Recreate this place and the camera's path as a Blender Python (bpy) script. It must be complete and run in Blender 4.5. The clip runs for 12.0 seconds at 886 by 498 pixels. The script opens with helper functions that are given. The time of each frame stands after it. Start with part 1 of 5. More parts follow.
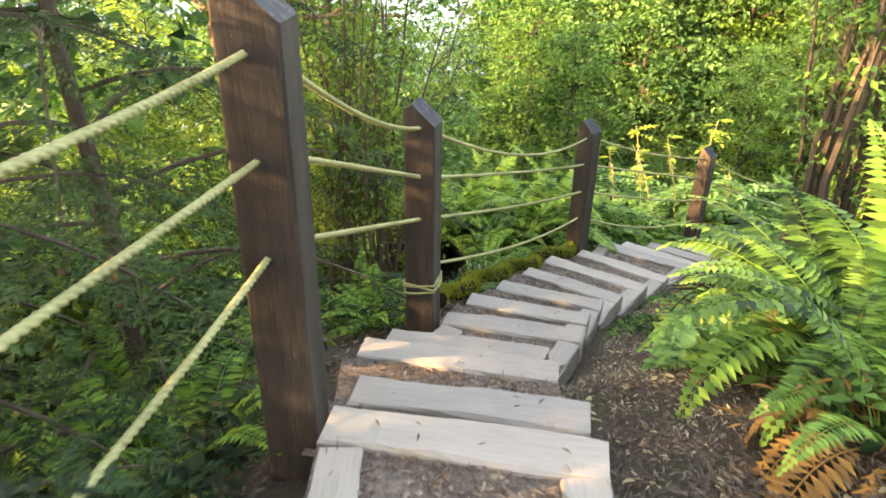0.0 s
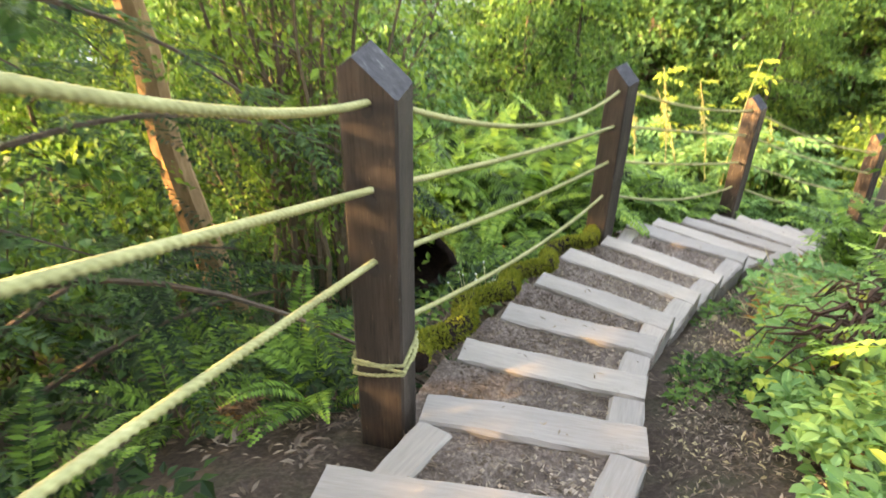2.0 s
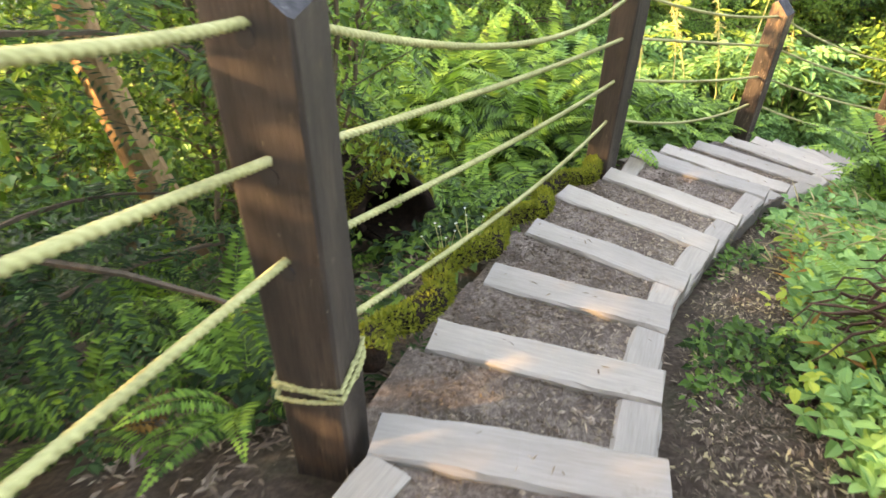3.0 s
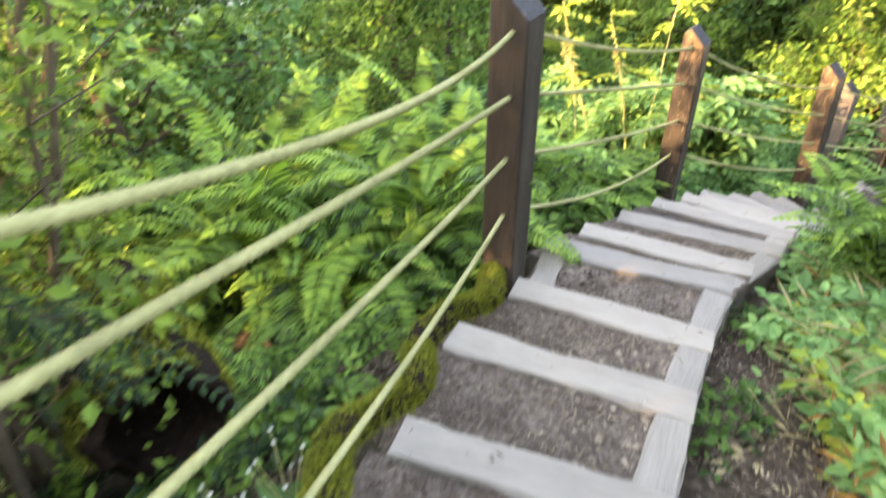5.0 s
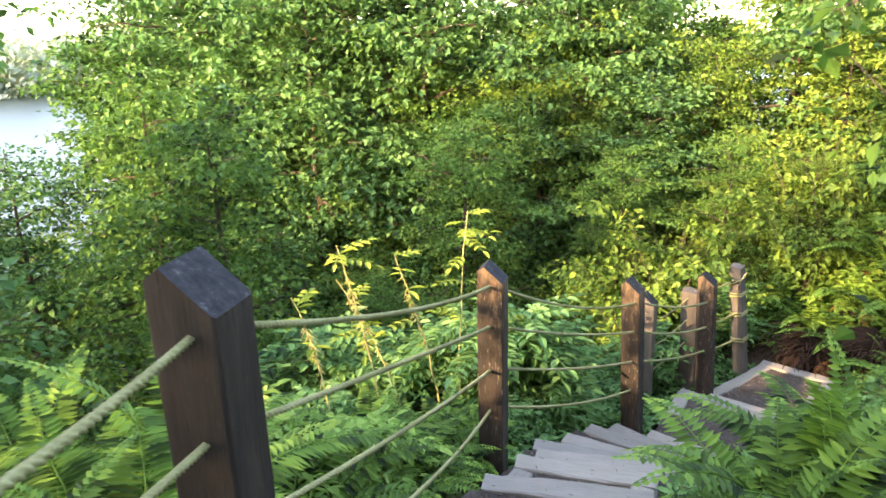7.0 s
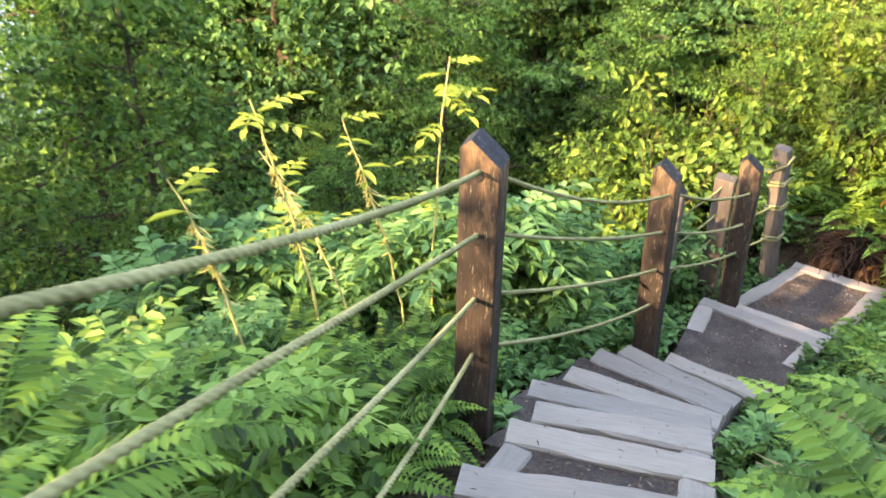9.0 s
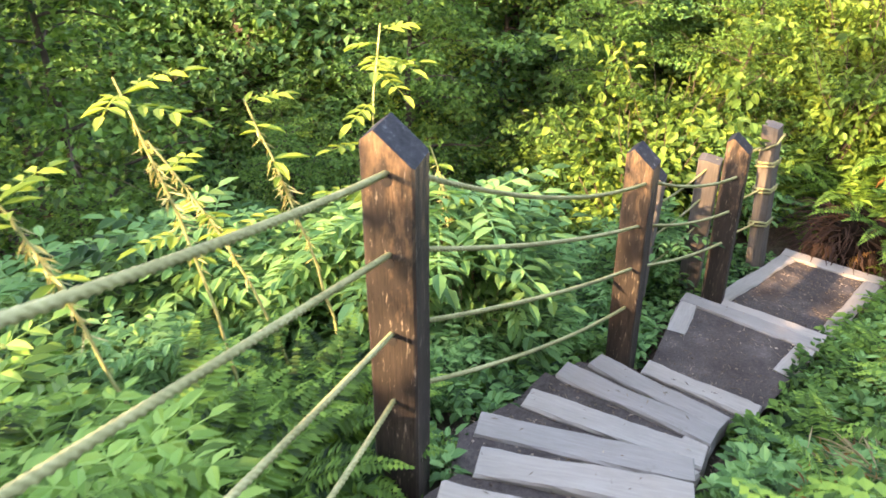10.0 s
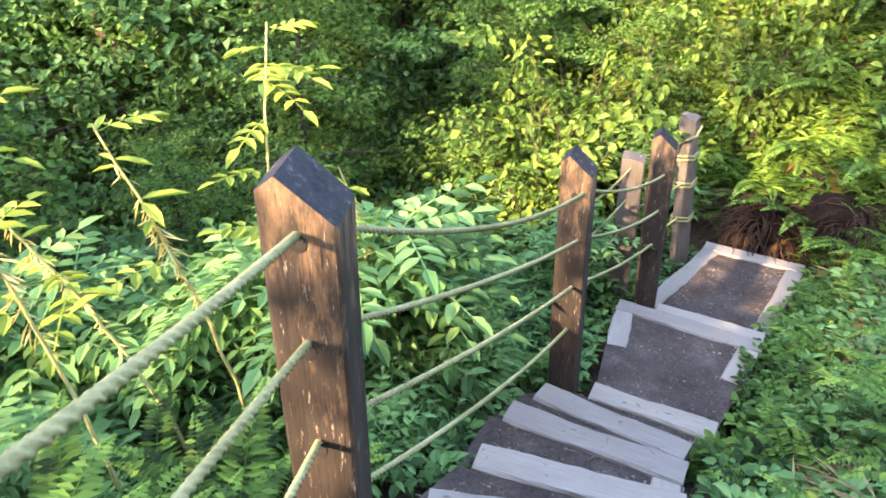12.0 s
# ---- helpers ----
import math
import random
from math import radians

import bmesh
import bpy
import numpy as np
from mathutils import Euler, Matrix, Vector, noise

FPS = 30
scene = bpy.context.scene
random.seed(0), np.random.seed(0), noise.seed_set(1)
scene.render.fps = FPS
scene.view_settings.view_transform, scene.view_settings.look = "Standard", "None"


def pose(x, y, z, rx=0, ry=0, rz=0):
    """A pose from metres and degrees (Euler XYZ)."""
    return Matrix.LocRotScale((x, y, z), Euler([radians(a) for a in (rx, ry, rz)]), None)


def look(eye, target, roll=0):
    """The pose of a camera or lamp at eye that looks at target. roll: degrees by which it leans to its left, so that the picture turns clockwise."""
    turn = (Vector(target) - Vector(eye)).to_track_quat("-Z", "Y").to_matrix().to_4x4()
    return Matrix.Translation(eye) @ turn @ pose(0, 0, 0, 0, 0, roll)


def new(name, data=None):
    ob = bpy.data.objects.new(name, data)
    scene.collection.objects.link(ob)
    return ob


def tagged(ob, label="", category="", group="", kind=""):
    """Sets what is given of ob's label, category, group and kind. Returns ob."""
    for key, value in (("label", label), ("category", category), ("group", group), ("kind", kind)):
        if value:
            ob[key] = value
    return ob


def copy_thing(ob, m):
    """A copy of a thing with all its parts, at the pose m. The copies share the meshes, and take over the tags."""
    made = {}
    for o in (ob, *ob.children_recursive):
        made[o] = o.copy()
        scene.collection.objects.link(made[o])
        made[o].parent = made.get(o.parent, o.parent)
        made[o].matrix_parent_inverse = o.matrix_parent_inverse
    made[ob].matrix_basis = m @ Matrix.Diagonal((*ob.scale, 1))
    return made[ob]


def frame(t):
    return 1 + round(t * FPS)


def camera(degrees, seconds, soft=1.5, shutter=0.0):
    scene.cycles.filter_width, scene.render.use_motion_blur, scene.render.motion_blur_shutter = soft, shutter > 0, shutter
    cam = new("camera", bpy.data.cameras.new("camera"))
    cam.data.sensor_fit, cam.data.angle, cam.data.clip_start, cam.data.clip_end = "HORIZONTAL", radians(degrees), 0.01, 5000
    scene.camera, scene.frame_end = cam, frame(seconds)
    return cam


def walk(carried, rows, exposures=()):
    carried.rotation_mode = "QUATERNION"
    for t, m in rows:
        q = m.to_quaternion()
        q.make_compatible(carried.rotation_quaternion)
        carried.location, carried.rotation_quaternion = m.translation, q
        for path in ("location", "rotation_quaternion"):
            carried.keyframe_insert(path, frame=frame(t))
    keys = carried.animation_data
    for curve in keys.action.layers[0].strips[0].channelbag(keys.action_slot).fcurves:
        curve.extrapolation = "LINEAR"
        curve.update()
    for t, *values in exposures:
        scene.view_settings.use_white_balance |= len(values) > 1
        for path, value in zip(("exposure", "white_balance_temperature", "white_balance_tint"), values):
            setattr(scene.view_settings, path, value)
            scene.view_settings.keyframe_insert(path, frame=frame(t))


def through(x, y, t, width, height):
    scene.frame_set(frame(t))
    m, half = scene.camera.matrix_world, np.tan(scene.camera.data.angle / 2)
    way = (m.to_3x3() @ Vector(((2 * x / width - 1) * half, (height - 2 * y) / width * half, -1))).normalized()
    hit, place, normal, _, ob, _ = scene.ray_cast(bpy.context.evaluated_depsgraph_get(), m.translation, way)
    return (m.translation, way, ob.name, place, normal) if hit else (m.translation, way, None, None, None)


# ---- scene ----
cam = camera(66.2, 12.0, soft=1.6, shutter=0.5)
PATH = [
    (0, (0.05, 0.046, 1.438), (0.028, 1.824, 0.522), 1.0),
    (0.5, (0.081, 0.314, 1.398), (0.071, 2.089, 0.478), 0.7),
    (1, (0.081, 0.694, 1.303), (0.078, 2.463, 0.371), 0.7),
    (1.5, (0.037, 1.16, 1.149), (0.039, 2.914, 0.189), 0.8),
    (2, (0.078, 1.591, 1.062), (0.085, 3.279, -0.012), 1.1),
    (2.5, (0.119, 1.921, 0.979), (0.135, 3.481, -0.272), 1.3),
    (4.5, (0.47, 3.273, 0.4), (0.6, 4.778, -0.91), -1.4),
    (5, (0.592, 3.662, 0.319), (0.868, 5.262, -0.849), -0.4),
    (5.5, (0.772, 3.953, 0.279), (1.163, 5.652, -0.7), -0.5),
    (6, (0.904, 4.235, 0.198), (1.461, 6.013, -0.531), -1.0),
    (6.5, (1.063, 4.495, 0.207), (1.842, 6.24, -0.385), -1.5),
    (6.7, (1.104, 4.554, 0.168), (1.937, 6.276, -0.414), -2.0),
    (8.5, (1.652, 5.587, -0.259), (2.515, 7.21, -1.046), 0.6),
    (9, (1.876, 5.932, -0.398), (2.711, 7.492, -1.329), 0.8),
    (9.5, (2.126, 6.201, -0.55), (2.975, 7.732, -1.518), 1.1),
    (10, (2.391, 6.366, -0.562), (3.248, 7.875, -1.557), 0.6),
    (10.5, (2.447, 6.549, -0.527), (3.382, 8.005, -1.529), 1.0),
    (11, (2.499, 6.691, -0.599), (3.502, 8.103, -1.599), 0.9),
    (11.5, (2.596, 6.82, -0.698), (3.631, 8.206, -1.703), 1.0),
    (12, (2.603, 6.885, -0.683), (3.697, 8.231, -1.68), 0.9),
]
walk(cam, [(t, look(eye, target, roll)) for t, eye, target, roll in PATH], [
    (0.0, 4.05, 10000, 21), (2.0, 4.32, 10100, 22), (4.5, 4.42, 9700, 23), (5.9, 4.05, 8500, 23), (6.5, 3.6, 7900, 21), (8.5, 3.75, 7700, 22), (9.5, 3.9, 8100, 24), (12.0, 3.98, 7000, 25)])

# ---------------------------------------------------------------- light
SUN_FROM = Vector((-0.93, -0.22, 0.36)).normalized()
world = bpy.data.worlds.new("world")
scene.world = world
world.use_nodes = True
wn = world.node_tree.nodes
sky = wn.new("ShaderNodeTexSky")
sky.sky_type = "NISHITA"
sky.sun_disc = False
sky.sun_elevation = math.asin(SUN_FROM.z)
sky.sun_rotation = math.atan2(SUN_FROM.x, SUN_FROM.y)
world.node_tree.links.new(sky.outputs[0], wn["Background"].inputs[0])
wn["Background"].inputs[1].default_value = 0.15
sun = new("sun", bpy.data.lights.new("sun", "SUN"))
sun.data.energy = 1.75
sun.data.angle = radians(0.6)
sun.data.color = (1.0, 0.80, 0.50)
sun.matrix_world = look(SUN_FROM * 60, (0, 0, 0))


# ---------------------------------------------------------------- materials
def nodes_of(name):
    m = bpy.data.materials.new(name)
    m.use_nodes = True
    return m, m.node_tree.nodes, m.node_tree.links, m.node_tree.nodes["Principled BSDF"]


def ramp(n, stops):
    r = n.new("ShaderNodeValToRGB")
    r.color_ramp.elements[0].position, r.color_ramp.elements[0].color = stops[0][0], (*stops[0][1], 1)
    r.color_ramp.elements[1].position, r.color_ramp.elements[1].color = stops[-1][0], (*stops[-1][1], 1)
    for p, c in stops[1:-1]:
        r.color_ramp.elements.new(p).color = (*c, 1)
    return r


def mixed(n, l, kind, fac, a, b):
    m = n.new("ShaderNodeMixRGB")
    m.blend_type = kind
    for k, v in enumerate((fac, a, b)):
        if isinstance(v, (int, float)):
            m.inputs[k].default_value = v
        elif isinstance(v, tuple):
            m.inputs[k].default_value = (*v, 1)
        else:
            l.new(v, m.inputs[k])
    return m.outputs[0]


def noise_tex(n, l, scale, detail=4, stretch=None, rough=0.6, coord="Object"):
    c = n.new("ShaderNodeTexCoord")
    t = n.new("ShaderNodeTexNoise")
    t.inputs["Scale"].default_value, t.inputs["Detail"].default_value, t.inputs["Roughness"].default_value = scale, detail, rough
    if stretch:
        mp = n.new("ShaderNodeMapping")
        mp.inputs["Scale"].default_value = stretch
        l.new(c.outputs[coord], mp.inputs[0])
        l.new(mp.outputs[0], t.inputs["Vector"])
    else:
        l.new(c.outputs[coord], t.inputs["Vector"])
    return t.outputs[0]


def bumped(n, l, b, height, strength, distance):
    k = n.new("ShaderNodeBump")
    k.inputs["Strength"].default_value, k.inputs["Distance"].default_value = strength, distance
    l.new(height, k.inputs["Height"])
    l.new(k.outputs[0], b.inputs["Normal"])


def wood(name, stops, rough, grain=(1, 14, 14), patch=None, patch_at=(0.55, 0.7), depth=0.004, streak=None):
    """Weathered timber; the grain runs along the object's x (or z, by the stretch given)."""
    m, n, l, b = nodes_of(name)
    fine = noise_tex(n, l, 6, 6, grain, 0.7)
    broad = noise_tex(n, l, 2.3, 4, streak)
    col = ramp(n, stops)
    l.new(mixed(n, l, "MIX", 0.6 if streak else 0.45, fine, broad), col.inputs[0])
    colour = col.outputs[0]
    if patch:
        spots = noise_tex(n, l, 5.0, 6, None, 0.75)
        edge = ramp(n, ((patch_at[0], (0, 0, 0)), (patch_at[1], (1, 1, 1))))
        l.new(spots, edge.inputs[0])
        colour = mixed(n, l, "MIX", edge.outputs[0], colour, patch)
    info = n.new("ShaderNodeObjectInfo")
    shade = ramp(n, ((0, (0.8, 0.8, 0.8)), (1, (1.1, 1.08, 1.04))))
    l.new(info.outputs["Random"], shade.inputs[0])
    l.new(mixed(n, l, "MULTIPLY", 1.0, colour, shade.outputs[0]), b.inputs["Base Color"])
    b.inputs["Roughness"].default_value = rough
    bumped(n, l, b, fine, 0.7, depth)
    return m


def leafy(name, stops, rough=0.5, through=0.30, spec=0.12):
    """Leaf: each leaf has its own tone, and light passes through it."""
    m, n, l, b = nodes_of(name)
    geo = n.new("ShaderNodeNewGeometry")
    info = n.new("ShaderNodeObjectInfo")
    broad = noise_tex(n, l, 1.1, 2)
    add = n.new("ShaderNodeMath")
    add.operation = "MULTIPLY_ADD"
    l.new(geo.outputs["Random Per Island"], add.inputs[0])
    add.inputs[1].default_value = 0.45
    half = n.new("ShaderNodeMath")
    half.operation = "MULTIPLY_ADD"
    l.new(info.outputs["Random"], half.inputs[0])
    half.inputs[1].default_value = 0.25
    l.new(broad, half.inputs[2])
    l.new(half.outputs[0], add.inputs[2])
    col = ramp(n, stops)
    sub = n.new("ShaderNodeMath")
    sub.operation = "SUBTRACT"
    l.new(add.outputs[0], sub.inputs[0])
    sub.inputs[1].default_value = 0.35
    l.new(sub.outputs[0], col.inputs[0])
    l.new(col.outputs[0], b.inputs["Base Color"])
    b.inputs["Roughness"].default_value = rough
    b.inputs["Specular IOR Level"].default_value = spec
    tr = n.new("ShaderNodeBsdfTranslucent")
    l.new(mixed(n, l, "MULTIPLY", 1.0, col.outputs[0], (1.2, 1.3, 0.72)), tr.inputs[0])
    mx = n.new("ShaderNodeMixShader")
    mx.inputs[0].default_value = through
    l.new(b.outputs[0], mx.inputs[1])
    l.new(tr.outputs[0], mx.inputs[2])
    l.new(mx.outputs[0], n["Material Output"].inputs[0])
    return m


def post_wood(name, worn):
    """Dark stained post timber: broad tone along the grain, warm patches of wear and painted sunlight towards the top,
    pale flakes and fine checks.
    """
    m, n, l, b = nodes_of(name)
    broad = noise_tex(n, l, 2.2, 5, (4, 4, 0.7), 0.6)
    stain = noise_tex(n, l, 5.0, 6, (3, 3, 0.8), 0.7)
    flake = noise_tex(n, l, 14, 5, (6, 6, 0.8), 0.75)
    fine = noise_tex(n, l, 30, 5, (5, 5, 0.25), 0.7)
    base = ramp(n, ((0.36, (0.014, 0.0105, 0.0085)), (0.5, (0.033, 0.024, 0.018)), (0.66, (0.068, 0.049, 0.036))))
    l.new(mixed(n, l, "MIX", 0.35, broad, fine), base.inputs[0])
    sep = n.new("ShaderNodeSeparateXYZ")
    co = n.new("ShaderNodeTexCoord")
    l.new(co.outputs["Generated"], sep.inputs[0])
    high = n.new("ShaderNodeMapRange")
    for k, v in enumerate((0.55, 0.95, -0.14, 0.10 if worn else -0.06)):
        high.inputs[1 + k].default_value = v
    l.new(sep.outputs[2], high.inputs[0])
    add = n.new("ShaderNodeMath")
    add.operation = "ADD"
    l.new(stain, add.inputs[0])
    l.new(high.outputs[0], add.inputs[1])
    # orange that grows towards the top: worn wood and sunlight painted together
    bare = ramp(n, ((0.52, (0, 0, 0)), (0.68, (1, 1, 1))))
    l.new(add.outputs[0], bare.inputs[0])
    colour = mixed(n, l, "MIX", bare.outputs[0], base.outputs[0], mixed(n, l, "MIX", fine, (0.105, 0.064, 0.036), (0.245, 0.155, 0.085)))
    chips = ramp(n, ((0.60 if worn else 0.66, (0, 0, 0)), (0.68 if worn else 0.76, (1, 1, 1))))
    l.new(flake, chips.inputs[0])
    colour = mixed(n, l, "MIX", chips.outputs[0], colour, (0.30, 0.24, 0.175))
    checks = ramp(n, ((0.33, (0.25, 0.25, 0.25)), (0.42, (1, 1, 1))))
    l.new(fine, checks.inputs[0])
    l.new(mixed(n, l, "MULTIPLY", 0.8, colour, checks.outputs[0]), b.inputs["Base Color"])
    b.inputs["Roughness"].default_value = 0.72
    b.inputs["Specular IOR Level"].default_value = 0.25
    bumped(n, l, b, mixed(n, l, "MIX", 0.5, fine, flake), 0.55, 0.006)
    return m


def cap_wood():
    """End grain of a post's cut top: dark, smooth with weather, flecked grey."""
    m, n, l, b = nodes_of("post_cap")
    spots = noise_tex(n, l, 26, 6, None, 0.75)
    col = ramp(n, ((0.38, (0.012, 0.012, 0.014)), (0.58, (0.030, 0.029, 0.032)), (0.76, (0.20, 0.19, 0.19))))
    l.new(spots, col.inputs[0])
    l.new(col.outputs[0], b.inputs["Base Color"])
    b.inputs["Roughness"].default_value = 0.7
    b.inputs["Specular IOR Level"].default_value = 0.16
    bumped(n, l, b, spots, 0.5, 0.004)
    return m


M_POST = post_wood("post_wood", False)
M_POST_WORN_SUNLIT = post_wood("worn_sunlit_post_wood", True)
M_CAP = cap_wood()
M_POST_GREY = wood("grey_post_wood", ((0.3, (0.06, 0.05, 0.042)), (0.55, (0.125, 0.105, 0.088)), (0.75, (0.20, 0.175, 0.15))), 0.85, (14, 14, 1))
M_TIMBER = wood("step_timber", ((0.25, (0.175, 0.152, 0.126)), (0.5, (0.250, 0.222, 0.188)), (0.75, (0.325, 0.292, 0.252))), 0.8,
                (1, 16, 16), (0.17, 0.140, 0.110), (0.62, 0.80), 0.002)
M_BARK = wood("bark", ((0.3, (0.035, 0.027, 0.020)), (0.55, (0.085, 0.065, 0.047)), (0.75, (0.16, 0.125, 0.09))), 0.9, (6, 6, 1), (0.09, 0.11, 0.03), (0.6, 0.7), 0.02)
# lighter, orange copy of the bark: low sunlight is put into its colour
M_BARK_SUNLIT = wood("sunlit_bark", ((0.3, (0.13, 0.075, 0.035)), (0.55, (0.27, 0.165, 0.085)), (0.75, (0.40, 0.27, 0.15))), 0.9, (6, 6, 1), (0.10, 0.10, 0.04), (0.62, 0.7), 0.02)
M_TWIG = wood("twig_bark", ((0.3, (0.05, 0.038, 0.026)), (0.7, (0.15, 0.115, 0.075))), 0.85, (4, 4, 4))
M_ROOT = wood("root_bark", ((0.3, (0.016, 0.009, 0.006)), (0.7, (0.085, 0.046, 0.030))), 0.85, (4, 4, 4))
M_ROTTEN = wood("rotten_wood", ((0.3, (0.008, 0.006, 0.005)), (0.55, (0.022, 0.014, 0.010)), (0.75, (0.065, 0.036, 0.024))), 0.95, (5, 5, 5), None, (0.55, 0.7), 0.03)
M_STALK = wood("stalk", ((0.3, (0.30, 0.30, 0.10)), (0.7, (0.55, 0.50, 0.20))), 0.6, (4, 4, 4))

M_FERN = leafy("fern_green", ((0.18, (0.011, 0.029, 0.007)), (0.5, (0.118, 0.228, 0.040)), (0.95, (0.27, 0.40, 0.065))))
M_FERN_DEAD = leafy("fern_dead", ((0.1, (0.14, 0.07, 0.025)), (0.6, (0.33, 0.17, 0.05)), (0.95, (0.50, 0.24, 0.05))), 0.7, 0.25)
M_LEAF = leafy("leaf_green", ((0.18, (0.01, 0.025, 0.0065)), (0.5, (0.080, 0.168, 0.036)), (0.95, (0.185, 0.305, 0.060))))
# lighter, yellower copy of the leaf green, with the sun's tone in its colour
M_LEAF_SUN_YELLOW = leafy("leaf_sun_yellow", ((0.18, (0.0275, 0.0575, 0.011)), (0.5, (0.140, 0.235, 0.042)), (0.95, (0.31, 0.37, 0.065))))
M_LEAF_COOL = leafy("leaf_cool_green", ((0.18, (0.01, 0.0275, 0.011)), (0.5, (0.078, 0.175, 0.055)), (0.95, (0.18, 0.32, 0.095))), 0.4)
M_HERB = leafy("herb_green", ((0.18, (0.011, 0.0325, 0.01)), (0.5, (0.115, 0.25, 0.080)), (0.95, (0.27, 0.44, 0.15))), through=0.28)
M_BRIGHT = leafy("bright_leaf", ((0.18, (0.0225, 0.0525, 0.011)), (0.5, (0.19, 0.34, 0.075)), (0.95, (0.40, 0.54, 0.14))), 0.45)
M_DRY = leafy("dry_stem", ((0.1, (0.20, 0.15, 0.08)), (0.5, (0.36, 0.29, 0.17)), (0.95, (0.55, 0.46, 0.29))), 0.8, 0.2)
# pale yellow puts low sunlight into the stalk leaves' colour
M_STALK_LEAF = leafy("stalk_leaf", ((0.1, (0.12, 0.19, 0.03)), (0.5, (0.26, 0.33, 0.05)), (0.95, (0.46, 0.46, 0.08))))
M_NEEDLE = leafy("needle_dark", ((0.18, (0.007, 0.018, 0.007)), (0.5, (0.030, 0.066, 0.022)), (0.95, (0.070, 0.120, 0.030))), 0.5, 0.3)
M_MOSS = leafy("moss", ((0.1, (0.075, 0.095, 0.016)), (0.5, (0.155, 0.17, 0.026)), (0.95, (0.29, 0.29, 0.042))), 0.9, 0.15, 0.1)
# leaf green paled towards grey: distance haze is put into the colour
M_LEAF_HAZED = leafy("haze_tinted_leaf", ((0.1, (0.20, 0.26, 0.20)), (0.5, (0.28, 0.33, 0.27)), (0.95, (0.36, 0.40, 0.33))), 0.8)
M_LITTER = leafy("litter", ((0.1, (0.045, 0.032, 0.024)), (0.55, (0.17, 0.125, 0.092)), (0.95, (0.46, 0.37, 0.28))), 0.85, 0.1, 0.15)


def earth():
    m, n, l, b = nodes_of("forest_floor")
    fine = noise_tex(n, l, 38, 6, None, 0.75)
    mid = noise_tex(n, l, 4.0, 5, None, 0.65)
    far = noise_tex(n, l, 0.35, 4)
    soil = ramp(n, ((0.3, (0.026, 0.018, 0.013)), (0.5, (0.078, 0.055, 0.040)), (0.72, (0.19, 0.145, 0.11))))
    l.new(mixed(n, l, "MIX", 0.4, fine, mid), soil.inputs[0])
    green = ramp(n, ((0.45, (0, 0, 0)), (0.62, (1, 1, 1))))
    l.new(mixed(n, l, "MIX", 0.5, mid, far), green.inputs[0])
    l.new(mixed(n, l, "MIX", green.outputs[0], soil.outputs[0], (0.028, 0.036, 0.013)), b.inputs["Base Color"])
    b.inputs["Roughness"].default_value = 0.95
    bumped(n, l, b, fine, 0.9, 0.03)
    return m


def gravel_mat():
    m, n, l, b = nodes_of("gravel")
    fine = noise_tex(n, l, 55, 6, None, 0.85)
    mid = noise_tex(n, l, 7, 5)
    col = ramp(n, ((0.34, (0.036, 0.027, 0.021)), (0.5, (0.140, 0.106, 0.082)), (0.66, (0.34, 0.275, 0.225))))
    l.new(mixed(n, l, "MIX", 0.35, fine, mid), col.inputs[0])
    l.new(col.outputs[0], b.inputs["Base Color"])
    b.inputs["Roughness"].default_value = 0.95
    bumped(n, l, b, fine, 1.0, 0.015)
    return m


def rope_mat():
    m, n, l, b = nodes_of("rope_fibre")
    fine = noise_tex(n, l, 90, 4)
    mid = noise_tex(n, l, 3, 3)
    col = ramp(n, ((0.3, (0.15, 0.145, 0.065)), (0.5, (0.29, 0.28, 0.125)), (0.72, (0.44, 0.42, 0.22))))
    l.new(mixed(n, l, "MIX", 0.5, fine, mid), col.inputs[0])
    l.new(col.outputs[0], b.inputs["Base Color"])
    b.inputs["Roughness"].default_value = 0.85
    bumped(n, l, b, fine, 0.6, 0.003)
    return m


def water_mat():
    m, n, l, b = nodes_of("lake_water")
    b.inputs["Base Color"].default_value = (0.03, 0.05, 0.05, 1)
    b.inputs["Roughness"].default_value = 0.35
    bumped(n, l, b, noise_tex(n, l, 1.5, 3), 0.25, 0.1)
    return m


def dark_soil():
    m, n, l, b = nodes_of("trodden_soil")
    fine = noise_tex(n, l, 60, 6, None, 0.8)
    mid = noise_tex(n, l, 5, 5)
    col = ramp(n, ((0.34, (0.030, 0.023, 0.019)), (0.52, (0.075, 0.060, 0.051)), (0.72, (0.16, 0.135, 0.115))))
    l.new(mixed(n, l, "MIX", 0.5, fine, mid), col.inputs[0])
    l.new(col.outputs[0], b.inputs["Base Color"])
    b.inputs["Roughness"].default_value = 0.95
    bumped(n, l, b, fine, 0.8, 0.008)
    return m


M_SOIL = dark_soil()
M_EARTH, M_GRAVEL, M_ROPE, M_WATER = earth(), gravel_mat(), rope_mat(), water_mat()
# dry, rough matter has little sheen
for _m, _v in ((M_SOIL, 0.15), (M_EARTH, 0.15), (M_GRAVEL, 0.2), (M_ROPE, 0.2), (M_TIMBER, 0.3), (M_BARK, 0.2), (M_BARK_SUNLIT, 0.2), (M_TWIG, 0.2), (M_ROOT, 0.2), (M_ROTTEN, 0.08), (M_POST_GREY, 0.25)):
    _m.node_tree.nodes["Principled BSDF"].inputs["Specular IOR Level"].default_value = _v


